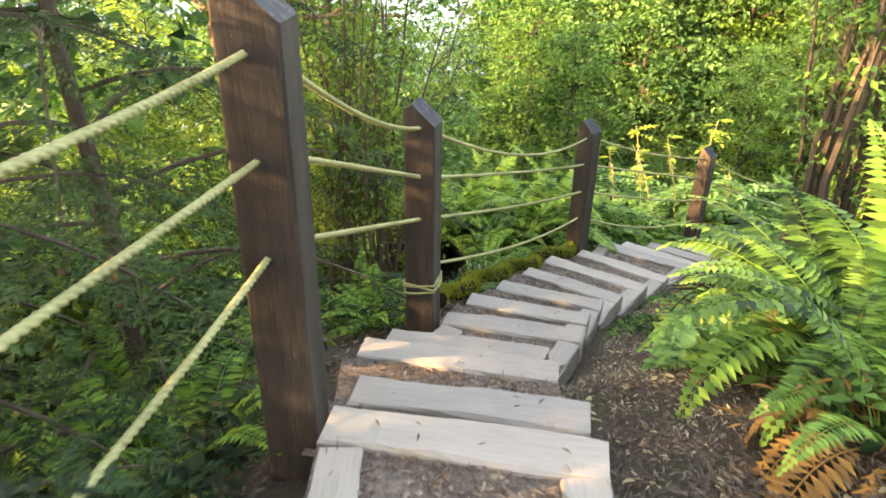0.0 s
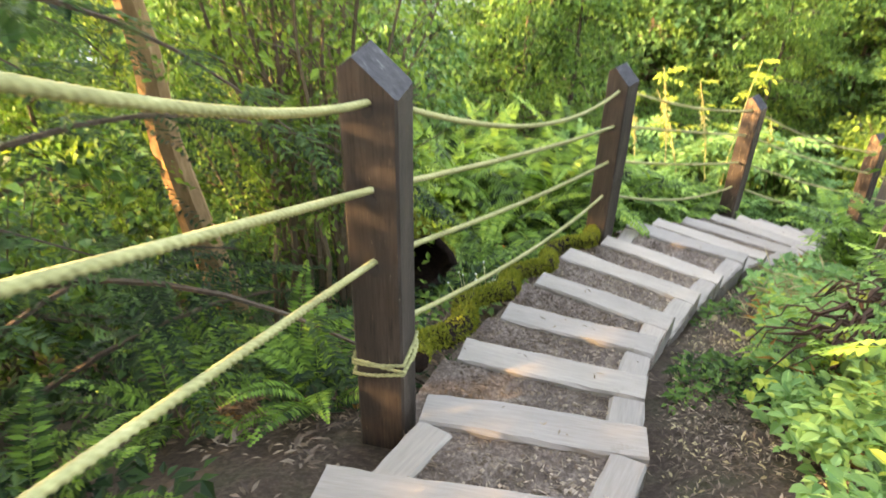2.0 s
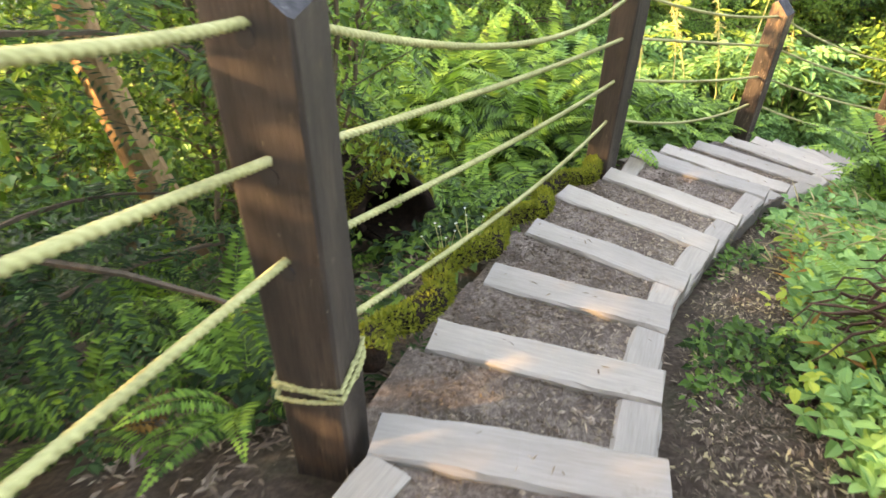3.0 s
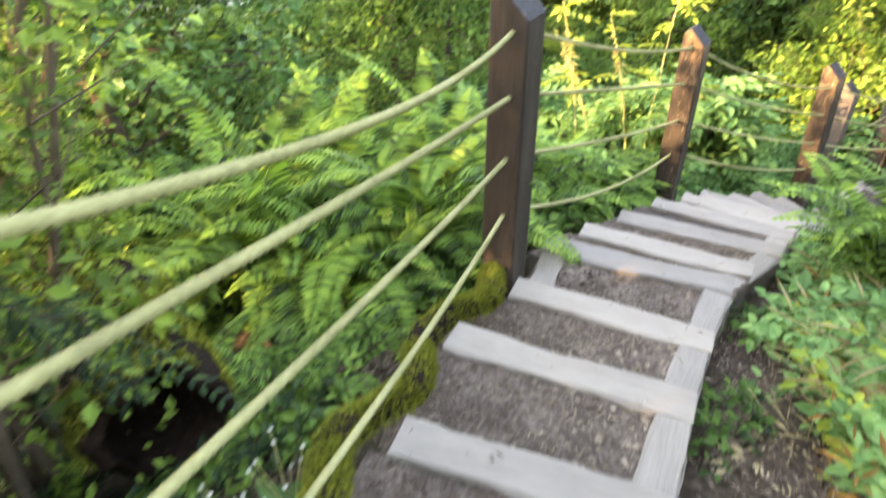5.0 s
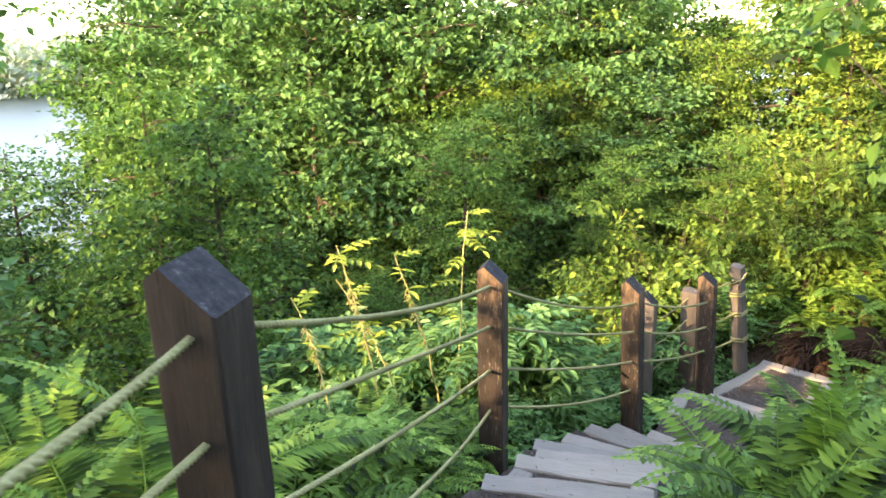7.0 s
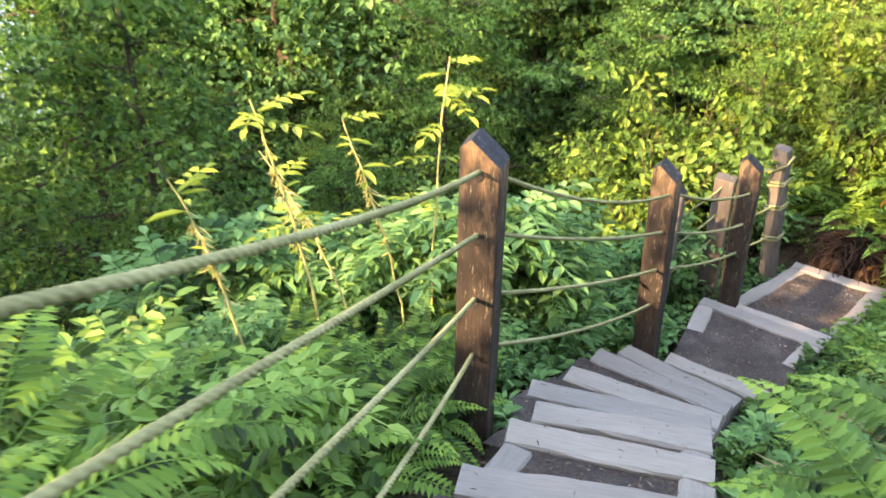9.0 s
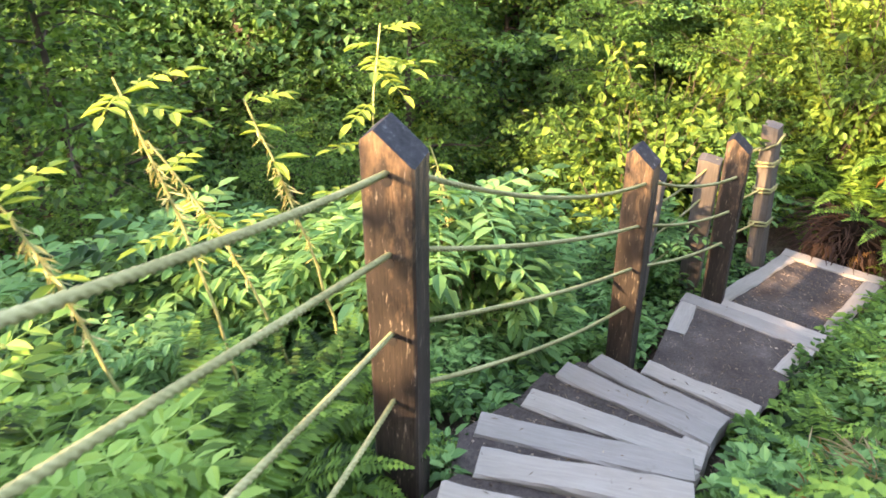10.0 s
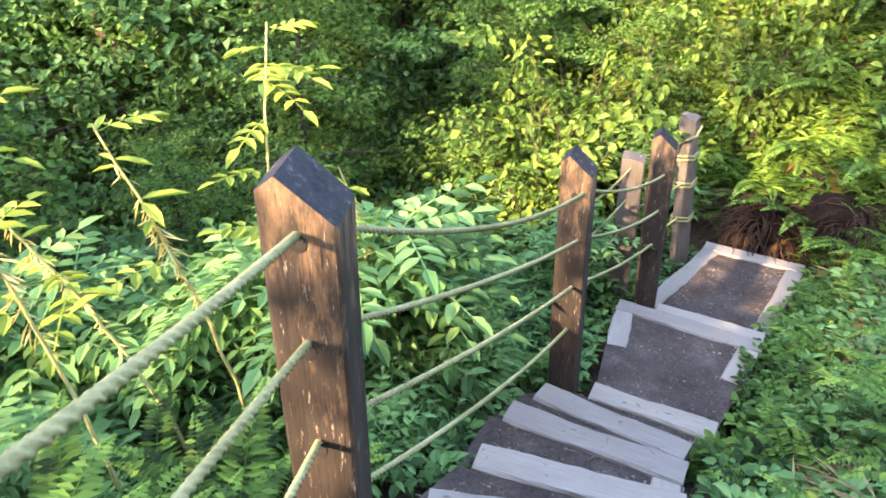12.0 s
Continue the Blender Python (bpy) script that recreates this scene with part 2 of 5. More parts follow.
# ---------------------------------------------------------------- helpers for meshes
def mesh_of(name, verts, faces, material, smooth=False):
    me = bpy.data.meshes.new(name)
    me.from_pydata([tuple(v) for v in verts], [], [tuple(f) for f in faces])
    me.materials.append(material)
    if smooth:
        me.polygons.foreach_set("use_smooth", [True] * len(me.polygons))
    me.update()
    return me


def part(name, me, parent, label=""):
    ob = new(name, me)
    ob.parent = parent
    if label:
        tagged(ob, label)
    return ob


class Soup:
    """Vertices and faces gathered for one mesh."""
    def __init__(self):
        self.v, self.f = [], []

    def add(self, verts, faces):
        k = len(self.v)
        self.v.extend(verts)
        self.f.extend(tuple(k + i for i in f) for f in faces)

    def tube(self, pts, radii, sides=6, cap=True):
        k = len(self.v)
        pts = [Vector(p) for p in pts]
        side = None
        for i, p in enumerate(pts):
            d = (pts[min(i + 1, len(pts) - 1)] - pts[max(i - 1, 0)]).normalized()
            if side is None:
                side = d.orthogonal().normalized()
            side = (side - d * side.dot(d)).normalized()
            up = d.cross(side)
            for j in range(sides):
                a = 2 * math.pi * j / sides
                self.v.append(p + (side * math.cos(a) + up * math.sin(a)) * radii[i])
        for i in range(len(pts) - 1):
            for j in range(sides):
                a, b = k + i * sides + j, k + i * sides + (j + 1) % sides
                self.f.append((a, b, b + sides, a + sides))
        if cap:
            self.f.append(tuple(range(k + sides - 1, k - 1, -1)))
            self.f.append(tuple(range(k + (len(pts) - 1) * sides, k + len(pts) * sides)))

    def leaf(self, base, along, normal, length, width, fold=0.15):
        """A pointed leaf, folded a little along its midrib: two quads."""
        s = along.cross(normal)
        tip = base + along * length - normal * length * 0.12
        mid = base + along * length * 0.45
        lift = normal * (width * fold)
        k = len(self.v)
        self.v.extend((base, mid + s * width * 0.5 + lift, tip, mid - s * width * 0.5 + lift))
        self.f.append((k, k + 1, k + 2))
        self.f.append((k, k + 2, k + 3))

    def broad_leaf(self, base, along, normal, length, width):
        """A broader leaf with a rounded outline, six points."""
        s = along.cross(normal)
        k = len(self.v)
        a, b = base + along * length * 0.3, base + along * length * 0.68 - normal * length * 0.05
        tip = base + along * length - normal * length * 0.16
        up = normal * width * 0.14
        self.v.extend((base, a + s * width * 0.5 + up, b + s * width * 0.42 + up, tip, b - s * width * 0.42 + up, a - s * width * 0.5 + up))
        self.f.append((k, k + 1, k + 2, k + 3))
        self.f.append((k, k + 3, k + 4, k + 5))

    def mesh(self, name, material, smooth=False):
        return mesh_of(name, self.v, self.f, material, smooth)


def rnd_dir(rng):
    while True:
        v = Vector((rng.uniform(-1, 1), rng.uniform(-1, 1), rng.uniform(-1, 1)))
        if 0.05 < v.length < 1:
            return v.normalized()


# ---------------------------------------------------------------- the trail's line
# far (lower) edge of each step's nosing: left end, right end, height
NOSINGS = [
    ((-0.27, 1.57), (0.49, 1.46), 0.15),
    ((-0.26, 1.98), (0.53, 1.86), -0.06),
    ((-0.31, 2.52), (0.52, 2.38), -0.27),
    ((-0.23, 2.87), (0.57, 2.73), -0.46),
    ((0.04, 3.37), (0.79, 3.22), -0.67),
    ((0.20, 3.90), (0.935, 3.67), -0.86),
    ((0.44, 4.44), (1.14, 4.17), -1.065),
    ((0.72, 5.03), (1.40, 4.62), -1.275),
    ((0.99, 5.63), (1.75, 5.12), -1.475),
    ((1.36, 6.04), (2.07, 5.54), -1.615),
    ((1.67, 6.52), (2.45, 6.00), -1.75),
    ((2.00, 6.82), (2.75, 6.27), -1.90),
    ((2.38, 7.15), (3.18, 6.60), -2.06),
    ((2.80, 7.49), (3.50, 6.93), -2.21),
    ((3.19, 7.75), (3.78, 7.19), -2.37),
    ((3.47, 7.95), (4.05, 7.42), -2.53),
    ((3.67, 8.25), (4.29, 7.60), -2.69),
    ((4.09, 8.43), (4.56, 7.72), -2.87),
    ((4.53, 8.67), (4.88, 7.88), -3.05),
    ((4.92, 8.80), (5.17, 8.02), -3.23),
    ((5.28, 8.72), (5.55, 8.08), -3.36),
    ((6.21, 9.26), (6.57, 8.36), -3.44),
    ((7.85, 9.56), (8.15, 8.80), -3.65),
]
LINE = [(0.11, y, 0.15) for y in (-6, -4, -2, 0)] + [((a[0] + b[0]) / 2, (a[1] + b[1]) / 2, z) for a, b, z in NOSINGS]
_dense = []
for _a, _b in zip(LINE, LINE[1:]):
    _n = max(2, int(math.dist(_a, _b) / 0.12))
    _dense += [tuple(_a[k] + (_b[k] - _a[k]) * i / _n for k in range(3)) for i in range(_n)]
DENSE = np.array(_dense)
TAN = np.gradient(DENSE[:, :2], axis=0)
TAN /= np.linalg.norm(TAN, axis=1)[:, None]


def lateral(x, y):
    """Signed distance from the trail's middle (right is positive), the nearest index, and the trail's smoothed height."""
    x, y = np.atleast_1d(np.asarray(x, float)), np.atleast_1d(np.asarray(y, float))
    d2 = (x[:, None] - DENSE[None, :, 0]) ** 2 + (y[:, None] - DENSE[None, :, 1]) ** 2
    k = d2.argmin(1)
    w = 1.0 / (d2 + 0.03) ** 3
    z = (w * DENSE[None, :, 2]).sum(1) / w.sum(1)
    side = (x - DENSE[k, 0]) * TAN[k, 1] - (y - DENSE[k, 1]) * TAN[k, 0]
    return np.sign(side) * np.sqrt(d2[np.arange(len(x)), k]), k, z


def wave(x, y, f, seed):
    return np.sin(x * f + seed) * np.cos(y * f * 1.13 + seed * 2.1) + 0.5 * np.sin(x * f * 2.3 + y * f * 1.7 + seed * 3)


RIGHT = ([0, 0.46, 0.62, 0.9, 2.0, 4.0, 9.0, 20, 60, 300], [-0.27, -0.25, -0.13, -0.06, 0.34, 1.3, 4.2, 8, 12, 30])
LEFT = ([0, 0.5, 0.75, 1.5, 4.0, 9.0, 20, 45, 70, 260, 330, 1500], [-0.27, -0.27, -0.30, -0.62, -2.0, -4.2, -8, -13, -16, -16, -11, 0])


def ground(x, y):
    d, k, z = lateral(x, y)
    x, y = np.atleast_1d(np.asarray(x, float)), np.atleast_1d(np.asarray(y, float))
    g = np.where(d > 0, np.interp(np.abs(d), *RIGHT), np.interp(np.abs(d), *LEFT))
    rough = np.clip((np.abs(d) - 0.6) / 1.0, 0, 1)
    # the bank that closes the trail's end, where it turns back below
    u, v = (x - 8.35) * 0.95 + (y - 9.15) * 0.3, (y - 9.15) * 0.95 - (x - 8.35) * 0.3
    bank = np.interp(u, [0, 0.5, 2, 6, 20], [0, 0.45, 1.5, 3.6, 7]) * np.clip(1 - (v - 1.0) / 9.0, 0, 1) * np.clip((v + 3.5) / 2.5, 0, 1)
    g = np.where((u > 0) & (d > 0), np.minimum(g, 0.2 * np.abs(d)), g) + bank
    return z + g + rough * (0.05 * wave(x, y, 2.1, 1.0) + 0.10 * wave(x, y, 0.7, 4.0)) + 0.012 * wave(x, y, 9.0, 2.0) * (np.abs(d) > 0.55)


def gz(x, y):
    return float(ground(x, y)[0])


def beside(i, d):
    """A place beside the trail: i counts the nosings, d metres to the right."""
    k = int(max(0, min(len(NOSINGS) - 2, math.floor(i))))
    f = i - k
    a, b = [Vector((*((np.array(NOSINGS[j][0]) + np.array(NOSINGS[j][1])) / 2), 0)) for j in (k, k + 1)]
    p, t = a.lerp(b, f), (b - a).normalized()
    q = p + Vector((t.y, -t.x, 0)) * d
    return q.x, q.y


# ---------------------------------------------------------------- ground and water
def spaced(lo, hi, step, reach):
    a = list(np.arange(lo, hi, step))
    out, s = [], step
    while sum(out) < reach:
        s *= 1.22
        out.append(s)
    return np.array(list(reversed([lo - c for c in np.cumsum(out)])) + a + [a[-1] + c for c in np.cumsum(out)])


def make_ground():
    gx, gy = spaced(-6, 13, 0.16, 1500), spaced(-3, 16, 0.16, 1500)
    X, Y = np.meshgrid(gx, gy)
    Z = np.concatenate([ground(px, py) for px, py in zip(np.array_split(X.ravel(), 60), np.array_split(Y.ravel(), 60))])
    nx, ny = len(gx), len(gy)
    idx = np.arange(nx * ny).reshape(ny, nx)
    F = np.stack([idx[:-1, :-1], idx[:-1, 1:], idx[1:, 1:], idx[1:, :-1]], -1).reshape(-1, 4)
    ob = new("ground", mesh_of("ground", np.stack([X.ravel(), Y.ravel(), Z], 1).tolist(), F.tolist(), M_EARTH, True))
    return tagged(ob, "sloping brown forest floor with soil and leaf litter", "ground", kind="structure")


make_ground()
water = new("water", mesh_of("water", [(-900, -900, -14), (900, -900, -14), (900, 900, -14), (-900, 900, -14)], [(0, 1, 2, 3)], M_WATER))
tagged(water, "wide pale lake water below the wooded slope", "water", kind="structure")


# ---------------------------------------------------------------- timber steps
def timber(name, a, b, width, height, parent, rng, label="", ragged=0.0):
    """A worn board from a to b (middle of its top face), its edges chamfered and a little wavy."""
    a, b = Vector(a), Vector(b)
    x = (b - a).normalized()
    y = Vector((0, 0, 1)).cross(x).normalized()
    z = x.cross(y)
    length = (b - a).length
    c = 0.010
    prof = [(-width / 2, -height), (width / 2, -height), (width / 2, -c), (width / 2 - c, 0), (-width / 2 + c, 0), (-width / 2, -c)]
    rings = max(4, int(length / 0.07))
    s = Soup()
    ph = rng.uniform(0, 50)
    for i in range(rings + 1):
        u = length * i / rings - length / 2
        for j, (py, pz) in enumerate(prof):
            wy = 0.005 * math.sin(u * 9 + ph + j) + 0.003 * math.sin(u * 31 + ph * 2 + j * 2)
            wz = 0.004 * math.sin(u * 7 + ph * 3 + j) + rng.uniform(-0.0015, 0.0015)
            du = 0
            if ragged and i == rings:
                du = rng.uniform(-ragged, 0.02)
            elif i in (0, rings):
                du = rng.uniform(-0.006, 0.006)
            s.v.append(Vector((u + du, py + wy, pz + (wz if pz > -height else 0))))
    n = len(prof)
    for i in range(rings):
        for j in range(n):
            p, q = i * n + j, i * n + (j + 1) % n
            s.f.append((p, p + n, q + n, q))
    s.f.append(tuple(range(n)))
    s.f.append(tuple(range((rings + 1) * n - 1, rings * n - 1, -1)))
    ob = part(name, s.mesh(name, M_TIMBER), parent, label)
    m = Matrix((x, y, z)).transposed().to_4x4()
    m.translation = (a + b) / 2 - parent.location
    ob.matrix_local = m
    return ob


def infill(corners, z, parent, rng, material, chips):
    """The trodden gravel of a tread: an uneven sheet with raised stones and chips on it."""
    a, b, c, d = [Vector((*p, 0)) for p in corners]     # upper left, upper right, lower right, lower left
    nu, nv = 18, 12
    s = Soup()
    for i in range(nv + 1):
        for j in range(nu + 1):
            u, v = j / nu, i / nv
            p = a.lerp(b, u).lerp(d.lerp(c, u), v)
            h = -0.022 + 0.010 * noise.noise(Vector((p.x * 5, p.y * 5, z))) + 0.006 * noise.noise(Vector((p.x * 19, p.y * 19, z))) + 0.012 * (abs(u - 0.5) * 2) ** 4
            s.v.append(Vector((p.x, p.y, z + h)) - parent.location)
    for i in range(nv):
        for j in range(nu):
            k = i * (nu + 1) + j
            s.f.append((k, k + nu + 1, k + nu + 2, k + 1))
    part("gravel", s.mesh("gravel", material, True), parent, "dark trodden gravel and bark")
    s = Soup()
    area = (b - a).length * (d - a).length
    for _ in range(int(chips * area)):
        u, v = rng.random(), rng.random()
        p = a.lerp(b, u).lerp(d.lerp(c, u), v)
        q = Vector((p.x, p.y, z - 0.016)) - parent.location
        if rng.random() < 0.6:
            along = Vector((rng.uniform(-1, 1), rng.uniform(-1, 1), rng.uniform(-0.1, 0.25))).normalized()
            s.leaf(q, along, Vector((0, 0, 1)), rng.uniform(0.012, 0.060), rng.uniform(0.003, 0.008))
        else:
            r = rng.uniform(0.004, 0.012)
            e = [q + Vector((r * rng.uniform(0.7, 1.3) * cx, r * rng.uniform(0.7, 1.3) * cy, r * 0.7 * cz)) for cx, cy, cz in ((1, 0, 0), (0, 1, 0), (-1, 0, 0), (0, -1, 0), (0, 0, 1))]
            s.add(e, [(0, 1, 4), (1, 2, 4), (2, 3, 4), (3, 0, 4)])
    for _ in range(6):
        p = c.lerp(d, rng.uniform(0.03, 0.97)) + (c - b).normalized() * rng.uniform(0.01, 0.13)
        along = Vector((rng.uniform(-1, 1), rng.uniform(-1, 1), 0.02)).normalized()
        s.leaf(Vector((p.x, p.y, z + 0.006)) - parent.location, along, Vector((0, 0, 1)), rng.uniform(0.010, 0.045), rng.uniform(0.003, 0.008))
    tagged(part("litter", s.mesh("litter", M_LITTER), parent), "scattered needles, chips and small stones", kind="stuff")


LEFT_BOARDS = {0, 3, 4, 10, 14, 21, 22}
RIGHT_BOARDS = {0, 4, 5, 6, 7, 8, 9, 10, 11, 12, 13, 14, 15, 16, 17, 18, 21, 22}


def make_step(i):
    rng = random.Random(100 + i)
    (lx, ly), (rx, ry), z = NOSINGS[i]
    L, R = Vector((lx, ly, z)), Vector((rx, ry, z))
    if i:
        UL, UR = Vector((*NOSINGS[i - 1][0], z)), Vector((*NOSINGS[i - 1][1], z))
    else:
        UL, UR = Vector((-0.27, -1.2, z)), Vector((0.49, -1.2, z))
    w = 0.155 if i < 14 else 0.15
    x = (R - L).normalized()
    back = Vector((0, 0, 1)).cross(x)
    if back.dot((UL + UR) / 2 - (L + R) / 2) < 0:
        back = -back
    step = new("trail_step")
    step.location = ((L.x + R.x) / 2, (L.y + R.y) / 2, z - 0.16)
    landing = i in (0, 21, 22)
    tagged(step, "wide gravel landing framed with weathered grey timber" if landing else "weathered grey timber trail step filled with gravel", "step", "steps of the trail")
    bow = rng.uniform(-0.006, 0.006)
    up = Vector((0, 0, 1))
    timber("nosing_board", L + back * w / 2, R + back * w / 2 + up * bow, w, 0.15, step, rng, "weathered grey board", 0.10 if i == 3 else 0)
    if i == 21:
        timber("nosing_board", L + x * 0.25 - back * 0.09 - up * 0.04, R - back * 0.10 - up * 0.05, 0.14, 0.15, step, rng, "weathered grey board")
    bw = 0.13
    inner_l = L + back * w
    inner_r = R + back * w
    gap = 0.006

    def side(lo, hi, inward):
        d = (hi - lo) * (0.45 if i == 21 else 1.0)
        hi = lo + d
        if d.length < 0.08:
            return
        d.normalize()
        timber("side_board", lo + d * gap + inward * bw / 2 - up * 0.003, hi - d * gap + inward * bw / 2 - up * 0.003, bw, 0.15, step, rng)
    if i in RIGHT_BOARDS:
        side(inner_r, UR, -x)
    if i in LEFT_BOARDS:
        side(inner_l, UL, x)
    infill((UL.xy - x.xy * (0 if i in LEFT_BOARDS else 0.12), UR.xy, inner_r.xy, inner_l.xy - x.xy * (0 if i in LEFT_BOARDS else 0.06)), z, step, rng, M_SOIL if i > 12 else M_GRAVEL, 650 if i > 12 else 2500)
    return step


for _i in range(len(NOSINGS)):
    make_step(_i)


# ---------------------------------------------------------------- posts and ropes
def make_post(x, y, base, top, heading, width=0.162, lean=(0, 0), material=None, label="", shape="gable", name="rope_post"):
    """A square post; its top is cut to a ridge that runs along the trail, steeper and longer towards the path."""
    h = top - base
    w = width / 2
    c = 0.008
    s = Soup()
    ring = [(-w + c, -w), (w - c, -w), (w, -w + c), (w, w - c), (w - c, w), (-w + c, w), (-w, w - c), (-w, -w + c)]
    levels = [-0.35] + [h * k / 14 for k in range(0, 12)]
    rng = random.Random(int(x * 100))
    ph = rng.uniform(0, 9)
    for lv in levels:
        for px, py in ring:
            k = 1 + 0.012 * math.sin(lv * 5 + ph + px * 20) + rng.uniform(-0.006, 0.006)
            s.v.append(Vector((px * k, py * k, lv)))
    if shape == "gable":
        drop = {True: lambda px: 0.105 * (px + w * 0.45) / (w * 1.45) if px > -w * 0.45 else 0.035 * (-w * 0.45 - px) / (w * 0.55)}[True]
    else:
        def drop(px):
            return 0.012 + 0.01 * px / w
    for px, py in ring:
        s.v.append(Vector((px, py, h - drop(px))))
    n = 8
    for i in range(len(levels)):
        for j in range(n):
            p, q = i * n + j, i * n + (j + 1) % n
            s.f.append((p, q, q + n, p + n))
    t = len(levels) * n
    rx = -w * 0.45
    k = len(s.v)
    s.v += [Vector((rx, -w, h)), Vector((rx, w, h))]
    # ring order: 0 1 front edge, 2 3 right, 4 5 rear, 6 7 left
    s.f += [(t + 1, t + 2, t + 3, t + 4, k + 1, k), (k, k + 1, t + 5, t + 6, t + 7, t + 0), (t + 0, t + 1, k), (t + 4, t + 5, k + 1)]
    post = new(name, s.mesh(name, material or M_POST))
    if shape == "gable":
        post.data.materials.append(M_CAP)
        for poly in list(post.data.polygons)[-4:-2]:
            poly.material_index = 1
    tilt = Matrix.Rotation(math.hypot(*lean), 4, Vector((-lean[1], lean[0], 0))) if any(lean) else Matrix.Identity(4)
    post.matrix_world = Matrix.Translation((x, y, base)) @ tilt @ Matrix.Rotation(heading, 4, "Z")
    tagged(post, label or "dark brown square timber post with a sloped top", "post", "posts of the rope fence")
    return post


def rope_points(a, b, sag, n):
    a, b = Vector(a), Vector(b)
    return [a.lerp(b, i / n) - Vector((0, 0, sag * 4 * (i / n) * (1 - i / n))) for i in range(n + 1)]


def rope_mesh(name, pts, r=0.010, lay=0.021):
    """Three-strand twisted rope along the points."""
    s = Soup()
    sides = 12
    dist, side = 0.0, None
    for i, p in enumerate(pts):
        d = (pts[min(i + 1, len(pts) - 1)] - pts[max(i - 1, 0)]).normalized()
        if side is None:
            side = d.orthogonal().normalized()
        side = (side - d * side.dot(d)).normalized()
        up = d.cross(side)
        if i:
            dist += (p - pts[i - 1]).length
        tw = 2 * math.pi * dist / lay / 1.0
        for j in range(sides):
            a = 2 * math.pi * j / sides
            k = r * (1.0 + 0.26 * math.cos(3 * a))
            s.v.append(p + (side * math.cos(a + tw / 3) + up * math.sin(a + tw / 3)) * k)
    for i in range(len(pts) - 1):
        for j in range(sides):
            p, q = i * sides + j, i * sides + (j + 1) % sides
            s.f.append((p, q, q + sides, p + sides))
    s.f.append(tuple(range(sides - 1, -1, -1)))
    s.f.append(tuple(range((len(pts) - 1) * sides, len(pts) * sides)))
    return s.mesh(name, M_ROPE, True)


def make_rope(a, b, sag, r=0.0088, step=0.0065, label=""):
    n = int(math.dist(a, b) / step)
    ob = new("fence_rope", rope_mesh("fence_rope", rope_points(a, b, sag, n), r))
    tagged(ob, label or "weathered greenish twisted rope strung between posts", "rope", "ropes of the fence")
    return ob


# post: centre x, y, base, top, heading of the trail there, holes (heights)
POSTS = [
    (-0.72, -0.55, 0.0, 1.42, 0.0, (1.26, 0.98, 0.70)),
    (-0.42, 1.70, -0.05, 1.29, -0.05, (1.12, 0.85, 0.59)),
    (-0.10, 3.34, -0.75, 0.555, -0.22, (0.42, 0.155, -0.08)),
    (1.31, 6.14, -1.72, -0.34, -0.70, (-0.50, -0.77, -1.04, -1.31)),
    (3.17, 8.02, -2.60, -1.20, -0.77, (-1.34, -1.61, -1.90, -2.17)),
    (5.19, 8.885, -3.50, -1.94, -1.05, (-2.15, -2.43, -2.72, -3.00)),
    (6.57, 9.29, -3.60, -2.25, -1.05, (-2.55, -2.83, -3.10)),
]
# near-black colour stands for the shade inside the rope holes
M_HOLE_SHADE = wood("hole_shade", ((0.3, (0.008, 0.006, 0.005)), (0.7, (0.02, 0.015, 0.012))), 0.9, (4, 4, 4))


def bore(post, x, y, heights, heading, half):
    """Dark discs on the post faces for the shade in the bored holes where the ropes pass through, a little worn
    downwards.
    """
    for z in heights:
        for sgn in (-1, 1):
            s = Soup()
            s.v = [Vector((0.017 * math.cos(k * 0.6283), sgn * (half + 0.0035), 0.021 * math.sin(k * 0.6283) - 0.002)) for k in range(10)]
            s.v += [Vector((v.x * 0.92, sgn * (half - 0.01), v.z * 0.92)) for v in s.v]
            s.f = [tuple(range(10))[::-sgn]] + [(k, (k + 1) % 10, 10 + (k + 1) % 10, 10 + k) for k in range(10)]
            h = part("rope_hole", s.mesh("rope_hole", M_HOLE_SHADE), post, "dark disc for the shade in a rope hole")
            h.location = (0, 0, z - post.location.z)


LEAN = {5: (-0.03, 0.03), 6: (-0.04, 0.03)}   # tilt of the top, in radians towards x and y
for _k, _p in enumerate(POSTS):
    bore(make_post(*_p[:5], lean=LEAN.get(_k, (0, 0)), material=M_POST_WORN_SUNLIT if _k > 3 else M_POST, label="worn brown square timber post, sunlit orange painted in near its top" if _k > 3 else ""), _p[0], _p[1], _p[5], _p[4], 0.081)
for _k, (_a, _b) in enumerate(zip(POSTS, POSTS[1:])):
    sags = [(0.06, 0.0, 0.06), (0.07, 0.0, 0.0), (0.16, 0.02, 0.03, 0.08), (0.06, 0.005, 0.03, 0.11), (0.10, 0.045, 0.04, 0.07), (0.06, 0.05, 0.04)][_k]
    ha, hb = list(_a[5]), list(_b[5])
    if _k == 2:
        ha = ha + [-0.36]
    if _k == 5:
        ha = ha[:3]
    for za, zb, sg in zip(ha, hb, sags):
        make_rope((_a[0], _a[1], za), (_b[0], _b[1], zb), sg)
END_POSTS = [(6.63, 9.58, -3.80, -2.53, -1.0), (7.55, 9.60, -3.95, -2.40, -1.25)]
make_post(*END_POSTS[0], lean=(-0.03, 0.02), material=M_POST_GREY, shape="flat", label="grey weathered square post with a flat top")
make_post(*END_POSTS[1], width=0.13, lean=(-0.11, 0.06), material=M_POST_GREY, shape="flat", label="grey weathered end post wound with rope")


